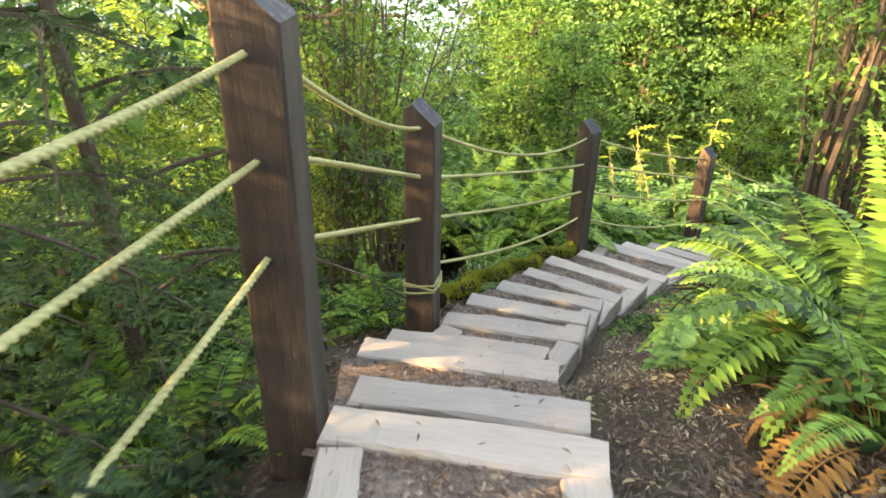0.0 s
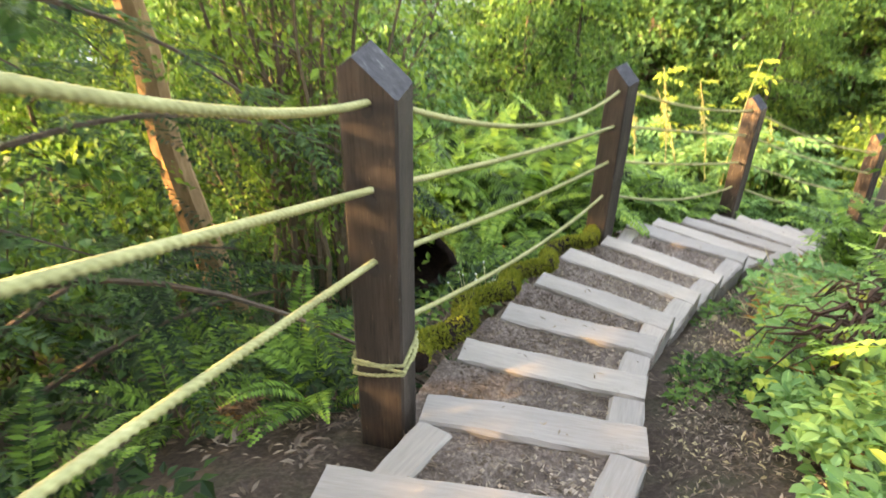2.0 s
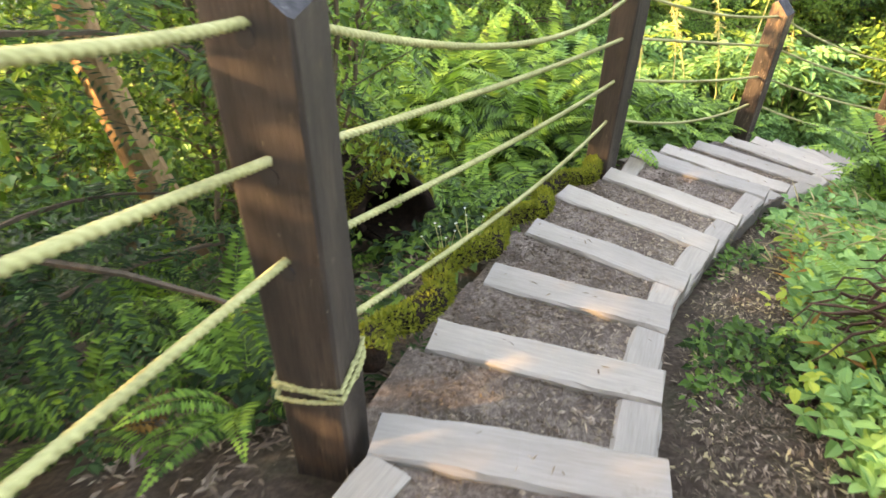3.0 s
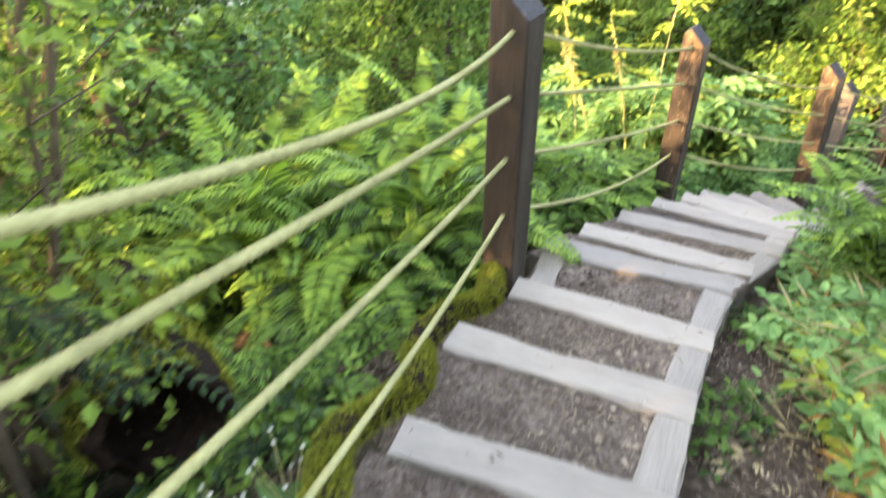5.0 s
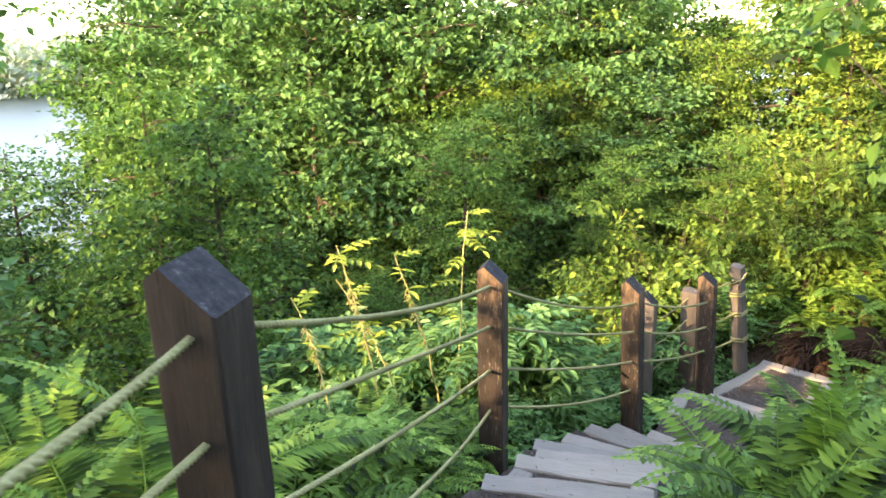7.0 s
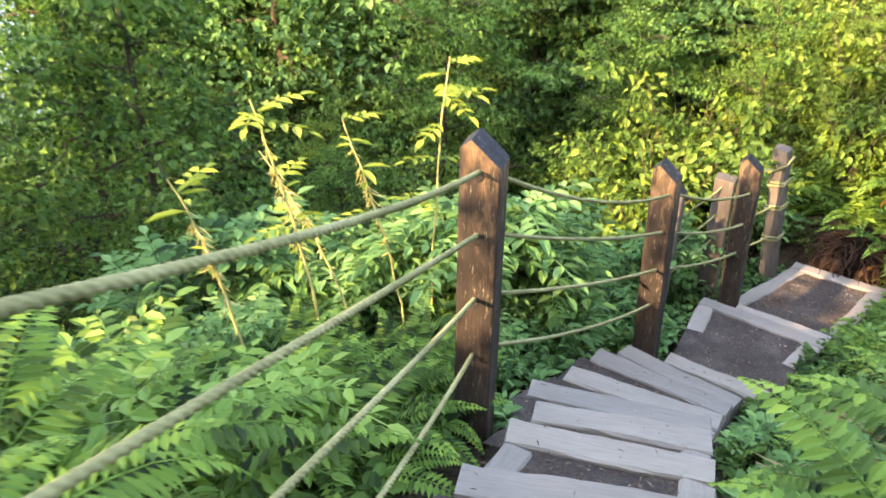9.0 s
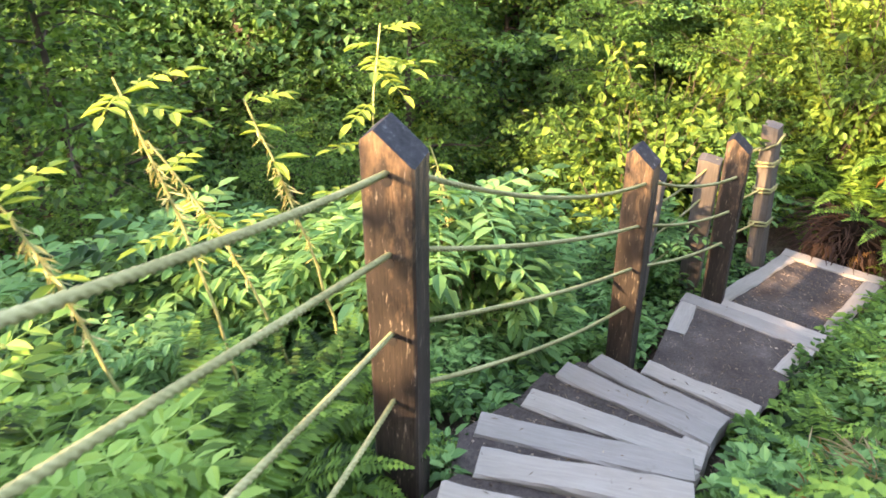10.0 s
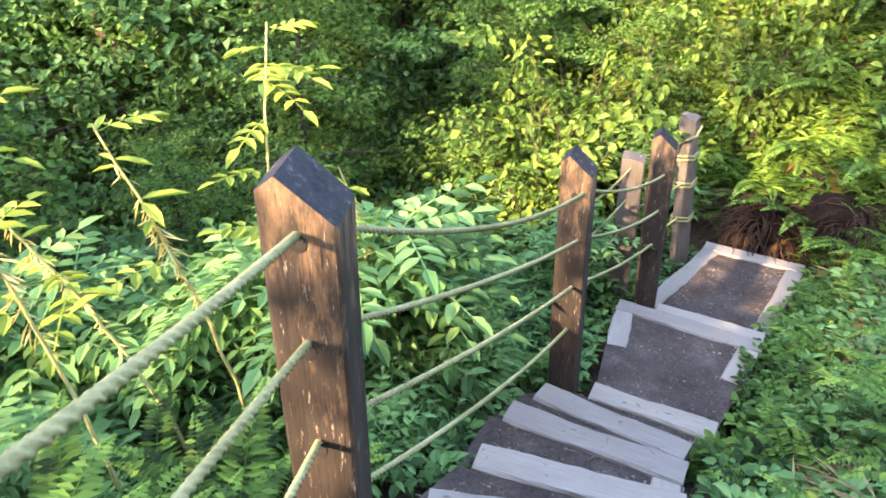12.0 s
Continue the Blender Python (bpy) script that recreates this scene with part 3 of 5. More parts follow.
def make_wrap(x, y, half, heading, turns, r=0.009, label="pale rope wound round the post"):
    """Turns of rope round a square post: each a rounded square loop that climbs a little."""
    pts = []
    for z, climb in turns:
        n = 48
        for k in range(n + 1):
            a = 2 * math.pi * k / n
            c, q = math.cos(a), math.sin(a)
            m = (half + r) / max(abs(c), abs(q)) ** 0.86
            p = Vector((c * m, q * m, 0))
            p.rotate(Euler((0, 0, heading)))
            pts.append(Vector((x + p.x, y + p.y, z + climb * math.sin(a + 1.0) + 0.012 * k / n)))
    fine = []
    for a, b in zip(pts, pts[1:]):
        fine += [a, a.lerp(b, 0.5)]
    ob = new("rope_wrap", rope_mesh("rope_wrap", fine, r))
    return tagged(ob, label, "rope")


for _z in (-2.74, -2.98, -3.30):
    make_wrap(7.55 - 0.11 * (_z + 3.95), 9.60 + 0.06 * (_z + 3.95), 0.067, -1.25, ((_z, 0.015), (_z - 0.03, 0.02)))
make_wrap(7.40, 9.68, 0.067, -1.25, ((-2.58, 0.07),))
make_wrap(-0.10, 3.34, 0.084, -0.22, ((-0.45, 0.015), (-0.47, -0.02), (-0.49, 0.02)), 0.006, "thin cord wound round the foot of the post")
# the lower flight's ropes run back from the grey posts down the slope
make_post(5.92, 9.53, gz(5.92, 9.53) - 0.05, -2.42, -1.0, material=M_POST_GREY, label="grey weathered square post half hidden by leaves")
for _za, _zb in ((-2.55, -2.78), (-2.80, -3.06), (-3.05, -3.34)):
    make_rope((6.63, 9.58, _za), (5.92, 9.53, _zb), 0.04, step=0.02)
for _z in (-2.55, -2.96, -3.28):
    make_rope((6.63, 9.58, _z), (7.55 - 0.11 * (_z + 3.95), 9.60 + 0.06 * (_z + 3.95), _z - 0.02), 0.04)


# ---------------------------------------------------------------- ferns
def frond_mesh(rng, length, pairs, material, droop):
    """One fern frond that leaves the crown along +x, rises and arches over; rows of narrow pinnae on both sides."""
    s = Soup()
    rise = rng.uniform(0.75, 1.05)
    pts = []
    p, a = Vector((0, 0, 0)), rise
    n = 14
    for i in range(n + 1):
        pts.append(p.copy())
        p = p + Vector((math.cos(a), rng.uniform(-0.02, 0.02), math.sin(a))) * (length / n)
        a -= droop * (0.5 + i / n) / n * 2
    s.tube(pts, [0.0045 * (1 - 0.8 * i / n) for i in range(n + 1)], 3, False)
    for k in range(pairs):
        u = 0.16 + 0.84 * (k + 0.5) / pairs
        i = min(int(u * n), n - 1)
        q = pts[i].lerp(pts[i + 1], u * n - i)
        d = (pts[i + 1] - pts[i]).normalized()
        up = d.cross(Vector((0, 1, 0)))
        up = -up if up.z < 0 else up
        reach = length * 0.125 * min(1.0, (u - 0.10) * 6) * (1 - max(0, u - 0.45) ** 1.5 / 0.55 ** 1.5 * 0.93)
        for sgn in (-1, 1):
            along = (Vector((0, sgn, 0)) + d * 0.28 + up * rng.uniform(-0.12, 0.05)).normalized()
            s.leaf(q, along, (up + Vector((0, 0.1 * sgn, 0))).normalized(), reach * rng.uniform(0.9, 1.08), length / pairs * 0.98, 0.05)
    return s.mesh("frond", material)


_r = random.Random(7)
FRONDS = {
    "green": [frond_mesh(_r, 0.9, 30, M_FERN, _r.uniform(0.7, 1.5)) for _ in range(6)],
    "tall": [frond_mesh(_r, 0.9, 46, M_FERN, _r.uniform(0.7, 1.4)) for _ in range(5)],
    "dead": [frond_mesh(_r, 0.85, 26, M_FERN_DEAD, _r.uniform(1.9, 2.6)) for _ in range(3)],
}


def make_fern(x, y, size, count, seed, dead=0, upright=0.0, label="", z=None):
    rng = random.Random(seed)
    fern = new("fern")
    fern.location = (x, y, (gz(x, y) if z is None else z) - 0.02)
    fern.rotation_euler = (0, 0, rng.uniform(0, 6.28))
    tagged(fern, label or "arching green sword fern on the forest floor", "fern", "ferns beside the trail")
    for k in range(count + dead):
        is_dead = k >= count
        f = part("frond", rng.choice(FRONDS["dead" if is_dead else ("tall" if size > 1.3 else "green")]), fern, "brown withered frond" if is_dead else "")
        a = 2.4 * k + rng.uniform(-0.3, 0.3)
        inner = (k / max(1, count)) * 0.45
        tilt = rng.uniform(-0.25, 0.15) - inner * 0.8 - upright
        if is_dead:
            tilt = rng.uniform(0.35, 0.6)
        f.rotation_euler = (rng.uniform(-0.25, 0.25), tilt, a)
        f.scale = [size * rng.uniform(0.75, 1.12)] * 3
        f.location = (0.03 * math.cos(a), 0.03 * math.sin(a), 0.02)
    return fern


# ---------------------------------------------------------------- bushes, herbs and stalks
def clump(s, c, r, flat, count, size, rng, broad=False, ratio=0.6):
    """Leaves about a twig's end: mostly level, tilted at random, denser towards the middle."""
    for _ in range(count):
        d = rnd_dir(rng) * (rng.random() ** 0.45) * r
        p = c + Vector((d.x, d.y, d.z * flat))
        out = Vector((d.x, d.y, -0.15 * r)).normalized() if d.xy.length > 1e-4 else Vector((1, 0, 0))
        along = (out + rnd_dir(rng) * 0.7).normalized()
        nrm = (Vector((0, 0, 1)) + rnd_dir(rng) * 0.65)
        nrm = (nrm - along * nrm.dot(along)).normalized()
        k = size * rng.uniform(0.6, 1.25)
        (s.broad_leaf if broad else s.leaf)(p, along, nrm, k, k * ratio)


def thing_with(name, label, category, group, pieces):
    ob = new(name)
    tagged(ob, label, category, group)
    for nm, me in pieces:
        part(nm, me, ob)
    return ob


def bush_pieces(seed, radius, height, stems, clumps, per, size, material, broad=False, ratio=0.6):
    rng = random.Random(seed)
    wood_soup, leaves = Soup(), Soup()
    tips = []
    for k in range(stems):
        a = rng.uniform(0, 6.28)
        lean = rng.uniform(0.1, 0.9) * radius
        pts = [Vector((0.08 * math.cos(a), 0.08 * math.sin(a), -0.1))]
        h = height * rng.uniform(0.65, 1.0)
        for i in range(1, 7):
            f = i / 6
            pts.append(Vector((math.cos(a) * lean * f ** 1.4 + rng.uniform(-0.05, 0.05), math.sin(a) * lean * f ** 1.4 + rng.uniform(-0.05, 0.05), h * f)))
        wood_soup.tube(pts, [0.012 * (1.1 - i / 7) for i in range(7)], 4, False)
        tips += pts[2:]
    for _ in range(clumps):
        t = rng.choice(tips)
        c = t + Vector((rng.gauss(0, 0.22) * radius, rng.gauss(0, 0.22) * radius, rng.gauss(0, 0.10) * height))
        c.z = max(0.08, c.z)
        clump(leaves, c, radius * rng.uniform(0.16, 0.30), 0.55, per, size, rng, broad, ratio)
    return [("branchwork", wood_soup.mesh("branchwork", M_TWIG)), ("foliage", leaves.mesh("foliage", material))]


def compound_leaf(s, base, along, up, length, rng, pairs=3, leaflet=0.09):
    """A pinnate leaf: a drooping midrib with paired leaflets and one at the tip."""
    p = base
    side = along.cross(up).normalized()
    n = pairs + 1
    for k in range(1, n + 1):
        q = base + along * length * k / n - Vector((0, 0, 1)) * length * 0.22 * (k / n) ** 2
        s.add([p - side * 0.003, p + side * 0.003, q + side * 0.003, q - side * 0.003], [(0, 1, 2, 3)])
        p = q
        sz = leaflet * rng.uniform(0.8, 1.15)
        if k < n:
            for sg in (-1, 1):
                d = (side * sg + along * 0.55 - Vector((0, 0, 0.15))).normalized()
                u = (up - d * up.dot(d)).normalized()
                s.broad_leaf(q, d, u, sz, sz * 0.45)
        else:
            s.broad_leaf(q, (along - Vector((0, 0, 0.3))).normalized(), up, sz * 1.15, sz * 0.5)


def herb_pieces(seed, height, stems, material, leaflet=0.09, pairs=3):
    """Leafy herb: several stems, each with tiers of pinnate leaves."""
    rng = random.Random(seed)
    wood_soup, leaves = Soup(), Soup()
    for k in range(stems):
        a = rng.uniform(0, 6.28)
        h = height * rng.uniform(0.6, 1.0)
        lean = rng.uniform(0.05, 0.35) * height
        pts = [Vector((math.cos(a) * lean * (i / 6) ** 1.5, math.sin(a) * lean * (i / 6) ** 1.5, h * i / 6 - 0.05)) for i in range(7)]
        wood_soup.tube(pts, [0.008 * (1.15 - i / 7) for i in range(7)], 4, False)
        for i in range(2, 7):
            for _ in range(2 if i < 6 else 4):
                b = rng.uniform(0, 6.28)
                along = Vector((math.cos(b), math.sin(b), rng.uniform(0.05, 0.55))).normalized()
                up = Vector((0, 0, 1))
                up = (up - along * up.dot(along)).normalized()
                compound_leaf(leaves, pts[i], along, up, rng.uniform(0.2, 0.36), rng, pairs, leaflet)
    return [("branchwork", wood_soup.mesh("branchwork", M_TWIG)), ("foliage", leaves.mesh("foliage", material))]


def make_stalk(x, y, height, lean, seed, fluffy=True):
    """A tall stalk, sunlit yellow put into its colour, with long narrow leaves and a spent, tufted tip."""
    rng = random.Random(seed)
    root = new("flower_stalk")
    root.location = (x, y, gz(x, y))
    tagged(root, "tall flower stalk with narrow leaves and dry seed tufts, sunlit yellow in its colour" if fluffy else "tall green plant stalk with paired pointed leaves", "plant", "tall stalks behind the fence")
    n = 12
    pts = [Vector((lean[0] * (i / n) ** 1.6 + rng.uniform(-0.008, 0.008), lean[1] * (i / n) ** 1.6 + rng.uniform(-0.008, 0.008), height * i / n * (1 - 0.05 * (i / n) ** 3))) for i in range(n + 1)]
    s = Soup()
    s.tube(pts, [0.010 * (1.1 - 0.7 * i / n) for i in range(n + 1)], 5, False)
    part("stem", s.mesh("stem", M_STALK), root)
    s = Soup()
    for k in range(9 if fluffy else 13):
        f = rng.uniform(0.62, 1.0) if fluffy else rng.uniform(0.5, 0.98)
        i = min(int(f * n), n - 1)
        q = pts[i].lerp(pts[i + 1], f * n - i)
        b = 2.4 * k
        along = Vector((math.cos(b), math.sin(b), rng.uniform(-0.1, 0.5))).normalized()
        up = Vector((0, 0, 1)) - along * along.z
        if fluffy and rng.random() < 0.8:
            z = rng.uniform(0.09, 0.19)
            s.broad_leaf(q, along, up.normalized(), z, z * 0.27)
        else:
            compound_leaf(s, q, along, up.normalized(), rng.uniform(0.18, 0.30), rng, 3, 0.085)
    part("foliage", s.mesh("foliage", M_STALK_LEAF), root)
    if fluffy:
        s = Soup()
        for k in range(80):
            f = 0.5 + 0.45 * (rng.random() + rng.random()) / 2
            i = min(int(f * n), n - 1)
            q = pts[i].lerp(pts[i + 1], f * n - i)
            b = rng.uniform(0, 6.28)
            along = Vector((math.cos(b), math.sin(b), rng.uniform(-2.2, -0.1))).normalized()
            s.leaf(q, along, along.orthogonal().normalized(), rng.uniform(0.04, 0.11), 0.008)
        part("seed_head", s.mesh("seed_head", M_STALK), root)
    return root


# ---------------------------------------------------------------- trees
def tree_pieces(seed, height, spread, low, limbs, per_limb, leaves_each, size, material, bark, radius, broad=False, ratio=0.75):
    rng = random.Random(seed)
    w, s = Soup(), Soup()
    n = 10
    sway = rng.uniform(0, 6.28)
    trunk = [Vector((math.cos(sway) * 0.05 * height * math.sin(2.2 * i / n) + rng.uniform(-0.04, 0.04), math.sin(sway) * 0.05 * height * math.sin(2.2 * i / n) + rng.uniform(-0.04, 0.04), height * 0.95 * i / n - 0.3)) for i in range(n + 1)]
    w.tube(trunk, [radius * (1.25 if i == 0 else 1 - 0.9 * i / n) for i in range(n + 1)], 8)
    for k in range(limbs):
        f = low + (0.98 - low) * (k + rng.random()) / limbs
        i = min(int(f * n), n - 1)
        base = trunk[i].lerp(trunk[i + 1], f * n - i)
        a = 2.4 * k + rng.uniform(-0.5, 0.5)
        reach = spread * (1.05 - 0.65 * max(0, f - 0.35) / 0.65) * rng.uniform(0.6, 1.1)
        pts, p = [], base.copy()
        up = rng.uniform(0.15, 0.55)
        m = 6
        for j in range(m + 1):
            pts.append(p.copy())
            p = p + Vector((math.cos(a), math.sin(a), up - 0.10 * j)) * (reach / m) + Vector((rng.uniform(-1, 1), rng.uniform(-1, 1), rng.uniform(-0.6, 0.6))) * 0.06 * reach
        r0 = radius * 0.42 * (1 - 0.7 * f)
        w.tube(pts, [r0 * (1 - 0.85 * j / m) + 0.004 for j in range(m + 1)], 5, False)
        for _ in range(per_limb):
            t = rng.uniform(0.3, 1.05) * m
            j = min(int(t), m - 1)
            c = pts[j].lerp(pts[j + 1], t - j) + Vector((rng.gauss(0, 0.16), rng.gauss(0, 0.16), rng.gauss(0, 0.12))) * spread
            if rng.random() < 0.5:
                w.tube([pts[j], pts[j].lerp(c, 0.6) + Vector((0, 0, 0.05)), c], [0.008, 0.006, 0.003], 3, False)
            clump(s, c, spread * rng.uniform(0.12, 0.24), 0.4, leaves_each, size, rng, broad, ratio)
    return [("trunk", w.mesh("trunk", bark)), ("crown", s.mesh("crown", material))]


def conifer_pieces(seed, height, spread, low, boughs, radius):
    """Dark conifer with drooping, layered sprays."""
    rng = random.Random(seed)
    w = Soup()
    pieces = []
    n = 8
    trunk = [Vector((rng.uniform(-0.03, 0.03), rng.uniform(-0.03, 0.03), height * i / n - 0.3)) for i in range(n + 1)]
    w.tube(trunk, [radius * (1.2 if i == 0 else 1 - 0.92 * i / n) for i in range(n + 1)], 8)
    for k in range(boughs):
        f = low + (0.97 - low) * (k + rng.random()) / boughs
        base = Vector((0, 0, height * f - 0.3))
        a = 2.4 * k + rng.uniform(-0.4, 0.4)
        reach = spread * (1.1 - f) * rng.uniform(0.65, 1.1) + 0.25
        d = Vector((math.cos(a), math.sin(a), 0))
        q = Vector((-d.y, d.x, 0))
        s = Soup()
        m = 9
        pts = [base + d * reach * j / m + Vector((0, 0, 0.22 * reach * math.sin(2.0 * j / m) - 0.40 * reach * (j / m) ** 2)) for j in range(m + 1)]
        w.tube(pts, [0.018 * (1 - 0.9 * j / m) + 0.002 for j in range(m + 1)], 4, False)
        for j in range(2, m + 1):
            for sg in (-1, 1):
                for rep in range(2):
                    side = (q * sg + d * rng.uniform(0.3, 0.9) - Vector((0, 0, rng.uniform(0.05, 0.45)))).normalized()
                    ln = reach * rng.uniform(0.16, 0.34) * (1.15 - 0.6 * j / m)
                    st = pts[j] + d * rng.uniform(-0.5, 0.5) * reach / m
                    steps = max(4, int(ln / 0.024))
                    for u in range(steps):
                        c = st + side * ln * (u + 0.5) / steps - Vector((0, 0, 0.25 * ln * (u / steps) ** 2))
                        for s2 in (-1, 1):
                            along = (side * 0.6 + side.cross(Vector((0, 0, 1))) * s2 + rnd_dir(rng) * 0.3).normalized()
                            nrm = (Vector((0, 0, 1)) - along * along.z).normalized()
                            s.leaf(c, along, nrm, rng.uniform(0.045, 0.075) * (1.1 - 0.5 * u / steps), 0.017, 0.0)
        pieces.append(("bough", s.mesh("bough", M_NEEDLE)))
    return [("trunk", w.mesh("trunk", M_BARK))] + pieces


def thicket_pieces(seed, stems, height, spread, per, size, material, radius=0.022, bark=None):
    """Many thin upright stems from one base with small leaves in light sprays."""
    rng = random.Random(seed)
    s = Soup()
    pieces = []
    for k in range(stems):
        w = Soup()
        a = rng.uniform(0, 6.28)
        b = Vector((rng.gauss(0, 0.18), rng.gauss(0, 0.18), -0.2))
        h = height * rng.uniform(0.6, 1.0)
        ln = spread * rng.uniform(0.1, 1.0)
        n = 9
        pts = [b + Vector((math.cos(a) * ln * (i / n) ** 1.6 + rng.uniform(-0.03, 0.03), math.sin(a) * ln * (i / n) ** 1.6 + rng.uniform(-0.03, 0.03), h * i / n)) for i in range(n + 1)]
        r = radius * rng.uniform(0.5, 1.1)
        w.tube(pts, [r * (1.1 - i / n) + 0.003 for i in range(n + 1)], 5, False)
        for i in range(4, n + 1):
            for _ in range(2):
                c = pts[i] + Vector((rng.gauss(0, 0.22), rng.gauss(0, 0.22), rng.gauss(0, 0.12)))
                w.tube([pts[i - 1], c], [0.005, 0.002], 3, False)
                clump(s, c, rng.uniform(0.16, 0.32), 0.5, per, size, rng, False, 0.55)
        pieces.append(("stem", w.mesh("stem", bark or M_TWIG)))
    return pieces + [("foliage", s.mesh("foliage", material))]


def spot(x, y, turn=0.0, size=1.0, dz=0.0, tall=1.0):
    return pose(x, y, gz(x, y) + dz, 0, 0, turn) @ Matrix.Diagonal((size, size, size * tall, 1))


def scatter(proto, places, rng, lo, hi):
    """The prototype takes the first place, its copies the others."""
    for k, (x, y) in enumerate(places):
        m = spot(x, y, rng.uniform(0, 360), rng.uniform(lo, hi), -0.03, rng.uniform(0.9, 1.1))
        if k == 0:
            proto.matrix_world = m
        else:
            copy_thing(proto, m)


rng = random.Random(11)
SLOPE = "trees on the slope"
trees = [
    thing_with("tree", "green broadleaf tree with layered sprays on the slope", "tree", SLOPE, tree_pieces(1, 8.5, 2.5, 0.04, 27, 10, 50, 0.105, M_LEAF, M_BARK, 0.13)),
    thing_with("tree", "yellow-green sunlit broadleaf tree on the slope", "tree", SLOPE, tree_pieces(2, 7.5, 2.4, 0.04, 27, 11, 64, 0.08, M_LEAF_SUN_YELLOW, M_BARK, 0.11)),
    thing_with("tree", "large-leaved green maple tree on the slope", "tree", SLOPE, tree_pieces(3, 9.0, 2.6, 0.05, 26, 9, 36, 0.14, M_LEAF_COOL, M_BARK, 0.14, True, 0.95)),
    thing_with("tree", "slender green tree with fine leaves on the slope", "tree", SLOPE, tree_pieces(4, 8.0, 2.2, 0.03, 28, 11, 46, 0.09, M_LEAF, M_BARK, 0.09)),
]
far_trees = [
    thing_with("tree", "green broadleaf tree far down the slope", "tree", SLOPE, tree_pieces(12, 10.0, 3.0, 0.04, 26, 11, 38, 0.155, M_LEAF, M_BARK, 0.15)),
    thing_with("tree", "cool green maple tree far down the slope", "tree", SLOPE, tree_pieces(13, 10.5, 3.2, 0.04, 26, 11, 36, 0.165, M_LEAF_COOL, M_BARK, 0.16)),
    thing_with("tree", "yellow-green sunlit tree far down the slope", "tree", SLOPE, tree_pieces(14, 9.5, 3.0, 0.04, 26, 11, 38, 0.15, M_LEAF_SUN_YELLOW, M_BARK, 0.14)),
]
trees += far_trees
# the view over the lake stays open between these bearings
def open_view(x, y):
    b = math.degrees(math.atan2(x - 1.2, y - 5.0))
    return -15 < b < 2


TREE_PLACES = []
first = [True] * 7


def plant_tree(x, y, kind, top):
    """A tree on the slope that reaches up to the height top; where it would close the view over the lake it stays low."""
    if kind in (1, 6) and 1.5 < x < 8.5 and y > 9:
        kind -= 1 if kind == 6 else -1
    z = gz(x, y)
    if -6.5 < x < -1.2 and 6.0 < y < 7.7:
        return
    if open_view(x, y) and math.hypot(x - 1.2, y - 5.0) < 11:
        return
    if open_view(x, y):
        top = min(top, -0.1 - 0.125 * math.hypot(x - 1.2, y - 5.0))
    size = max(0.25, (top - z) / (8.3 if kind < 4 else 10.0))
    m = pose(x, y, z, 0, 0, rng.uniform(0, 360)) @ Matrix.Diagonal((max(size, 0.55), max(size, 0.55), size, 1))
    if first[kind]:
        trees[kind].matrix_world, first[kind] = m, False
    else:
        copy_thing(trees[kind], m)
    TREE_PLACES.append((x, y))


for near_e, far_e, gap, limit in ((4.4, 8.0, 1.9, 22), (8.0, 26.0, 2.2, 48)):
    count = 0
    for k in range(1500):
        x, y = beside(rng.uniform(-2, 30), -rng.uniform(near_e, far_e))
        e = -lateral(x, y)[0][0]
        if not near_e <= e <= far_e or y < 2.5 - 0.5 * x or min((math.hypot(x - a, y - b) for a, b in TREE_PLACES), default=9) < gap:
            continue
        yellow = (x < -1.5 and rng.random() < 0.6) or rng.random() < 0.25
        sunward = x < 1.0 and y < 11
        if far_e < 9:
            plant_tree(x, y, 1 if yellow else rng.choice((0, 0, 2, 3)), rng.uniform(-0.9, 0.5) if sunward else rng.uniform(-1.4, 0.3))
        else:
            plant_tree(x, y, 6 if yellow else rng.choice((4, 4, 5)), rng.uniform(0.7, 2.1) if sunward else rng.uniform(0.0, 1.8))
        count += 1
        if count >= limit:
            break
# the wall of trees across the hollow
for k in range(26):
    b, r = math.radians(2 + 56 * ((k * 0.618) % 1)), 9.0 + 11.0 * ((k * 0.381) % 1)
    x, y = 1.1 + math.sin(b) * r, 4.5 + math.cos(b) * r
    if abs(lateral(x, y)[0][0]) > 3.4:
        plant_tree(x, y, rng.choice((4, 5, 5, 6)), -0.6 if r < 12.5 and x > 4.5 else 0.5 + 0.06 * r + rng.uniform(-0.2, 1.0))
# the first five are added to block low sun from the left
for x, y, k, top in ((-2.5, 9.3, 4, 1.3), (-1.5, 10.9, 5, 2.6), (-4.5, 9.0, 4, 1.0), (-3.0, 11.6, 5, 3.2), (-5.8, 4.1, 4, 2.6), (11.5, 11.4, 6, 1.6), (12.6, 10.4, 4, 2.2), (10.2, 13.0, 6, 1.4), (13.4, 12.0, 5, 2.4), (11.6, 13.6, 4, 2.0), (9.3, 14.2, 5, 1.6)):
    plant_tree(x, y, k, top)
# a second line that closes the gaps behind, and the sunlit trees past the trail's end
for k in range(18):
    b, r = math.radians(4 + 64 * ((k * 0.618) % 1)), 20.0 + 6.0 * ((k * 0.381) % 1)
    plant_tree(1.1 + math.sin(b) * r, 4.5 + math.cos(b) * r, (4, 5, 4)[k % 3], 3.2 + rng.uniform(-0.3, 0.8))
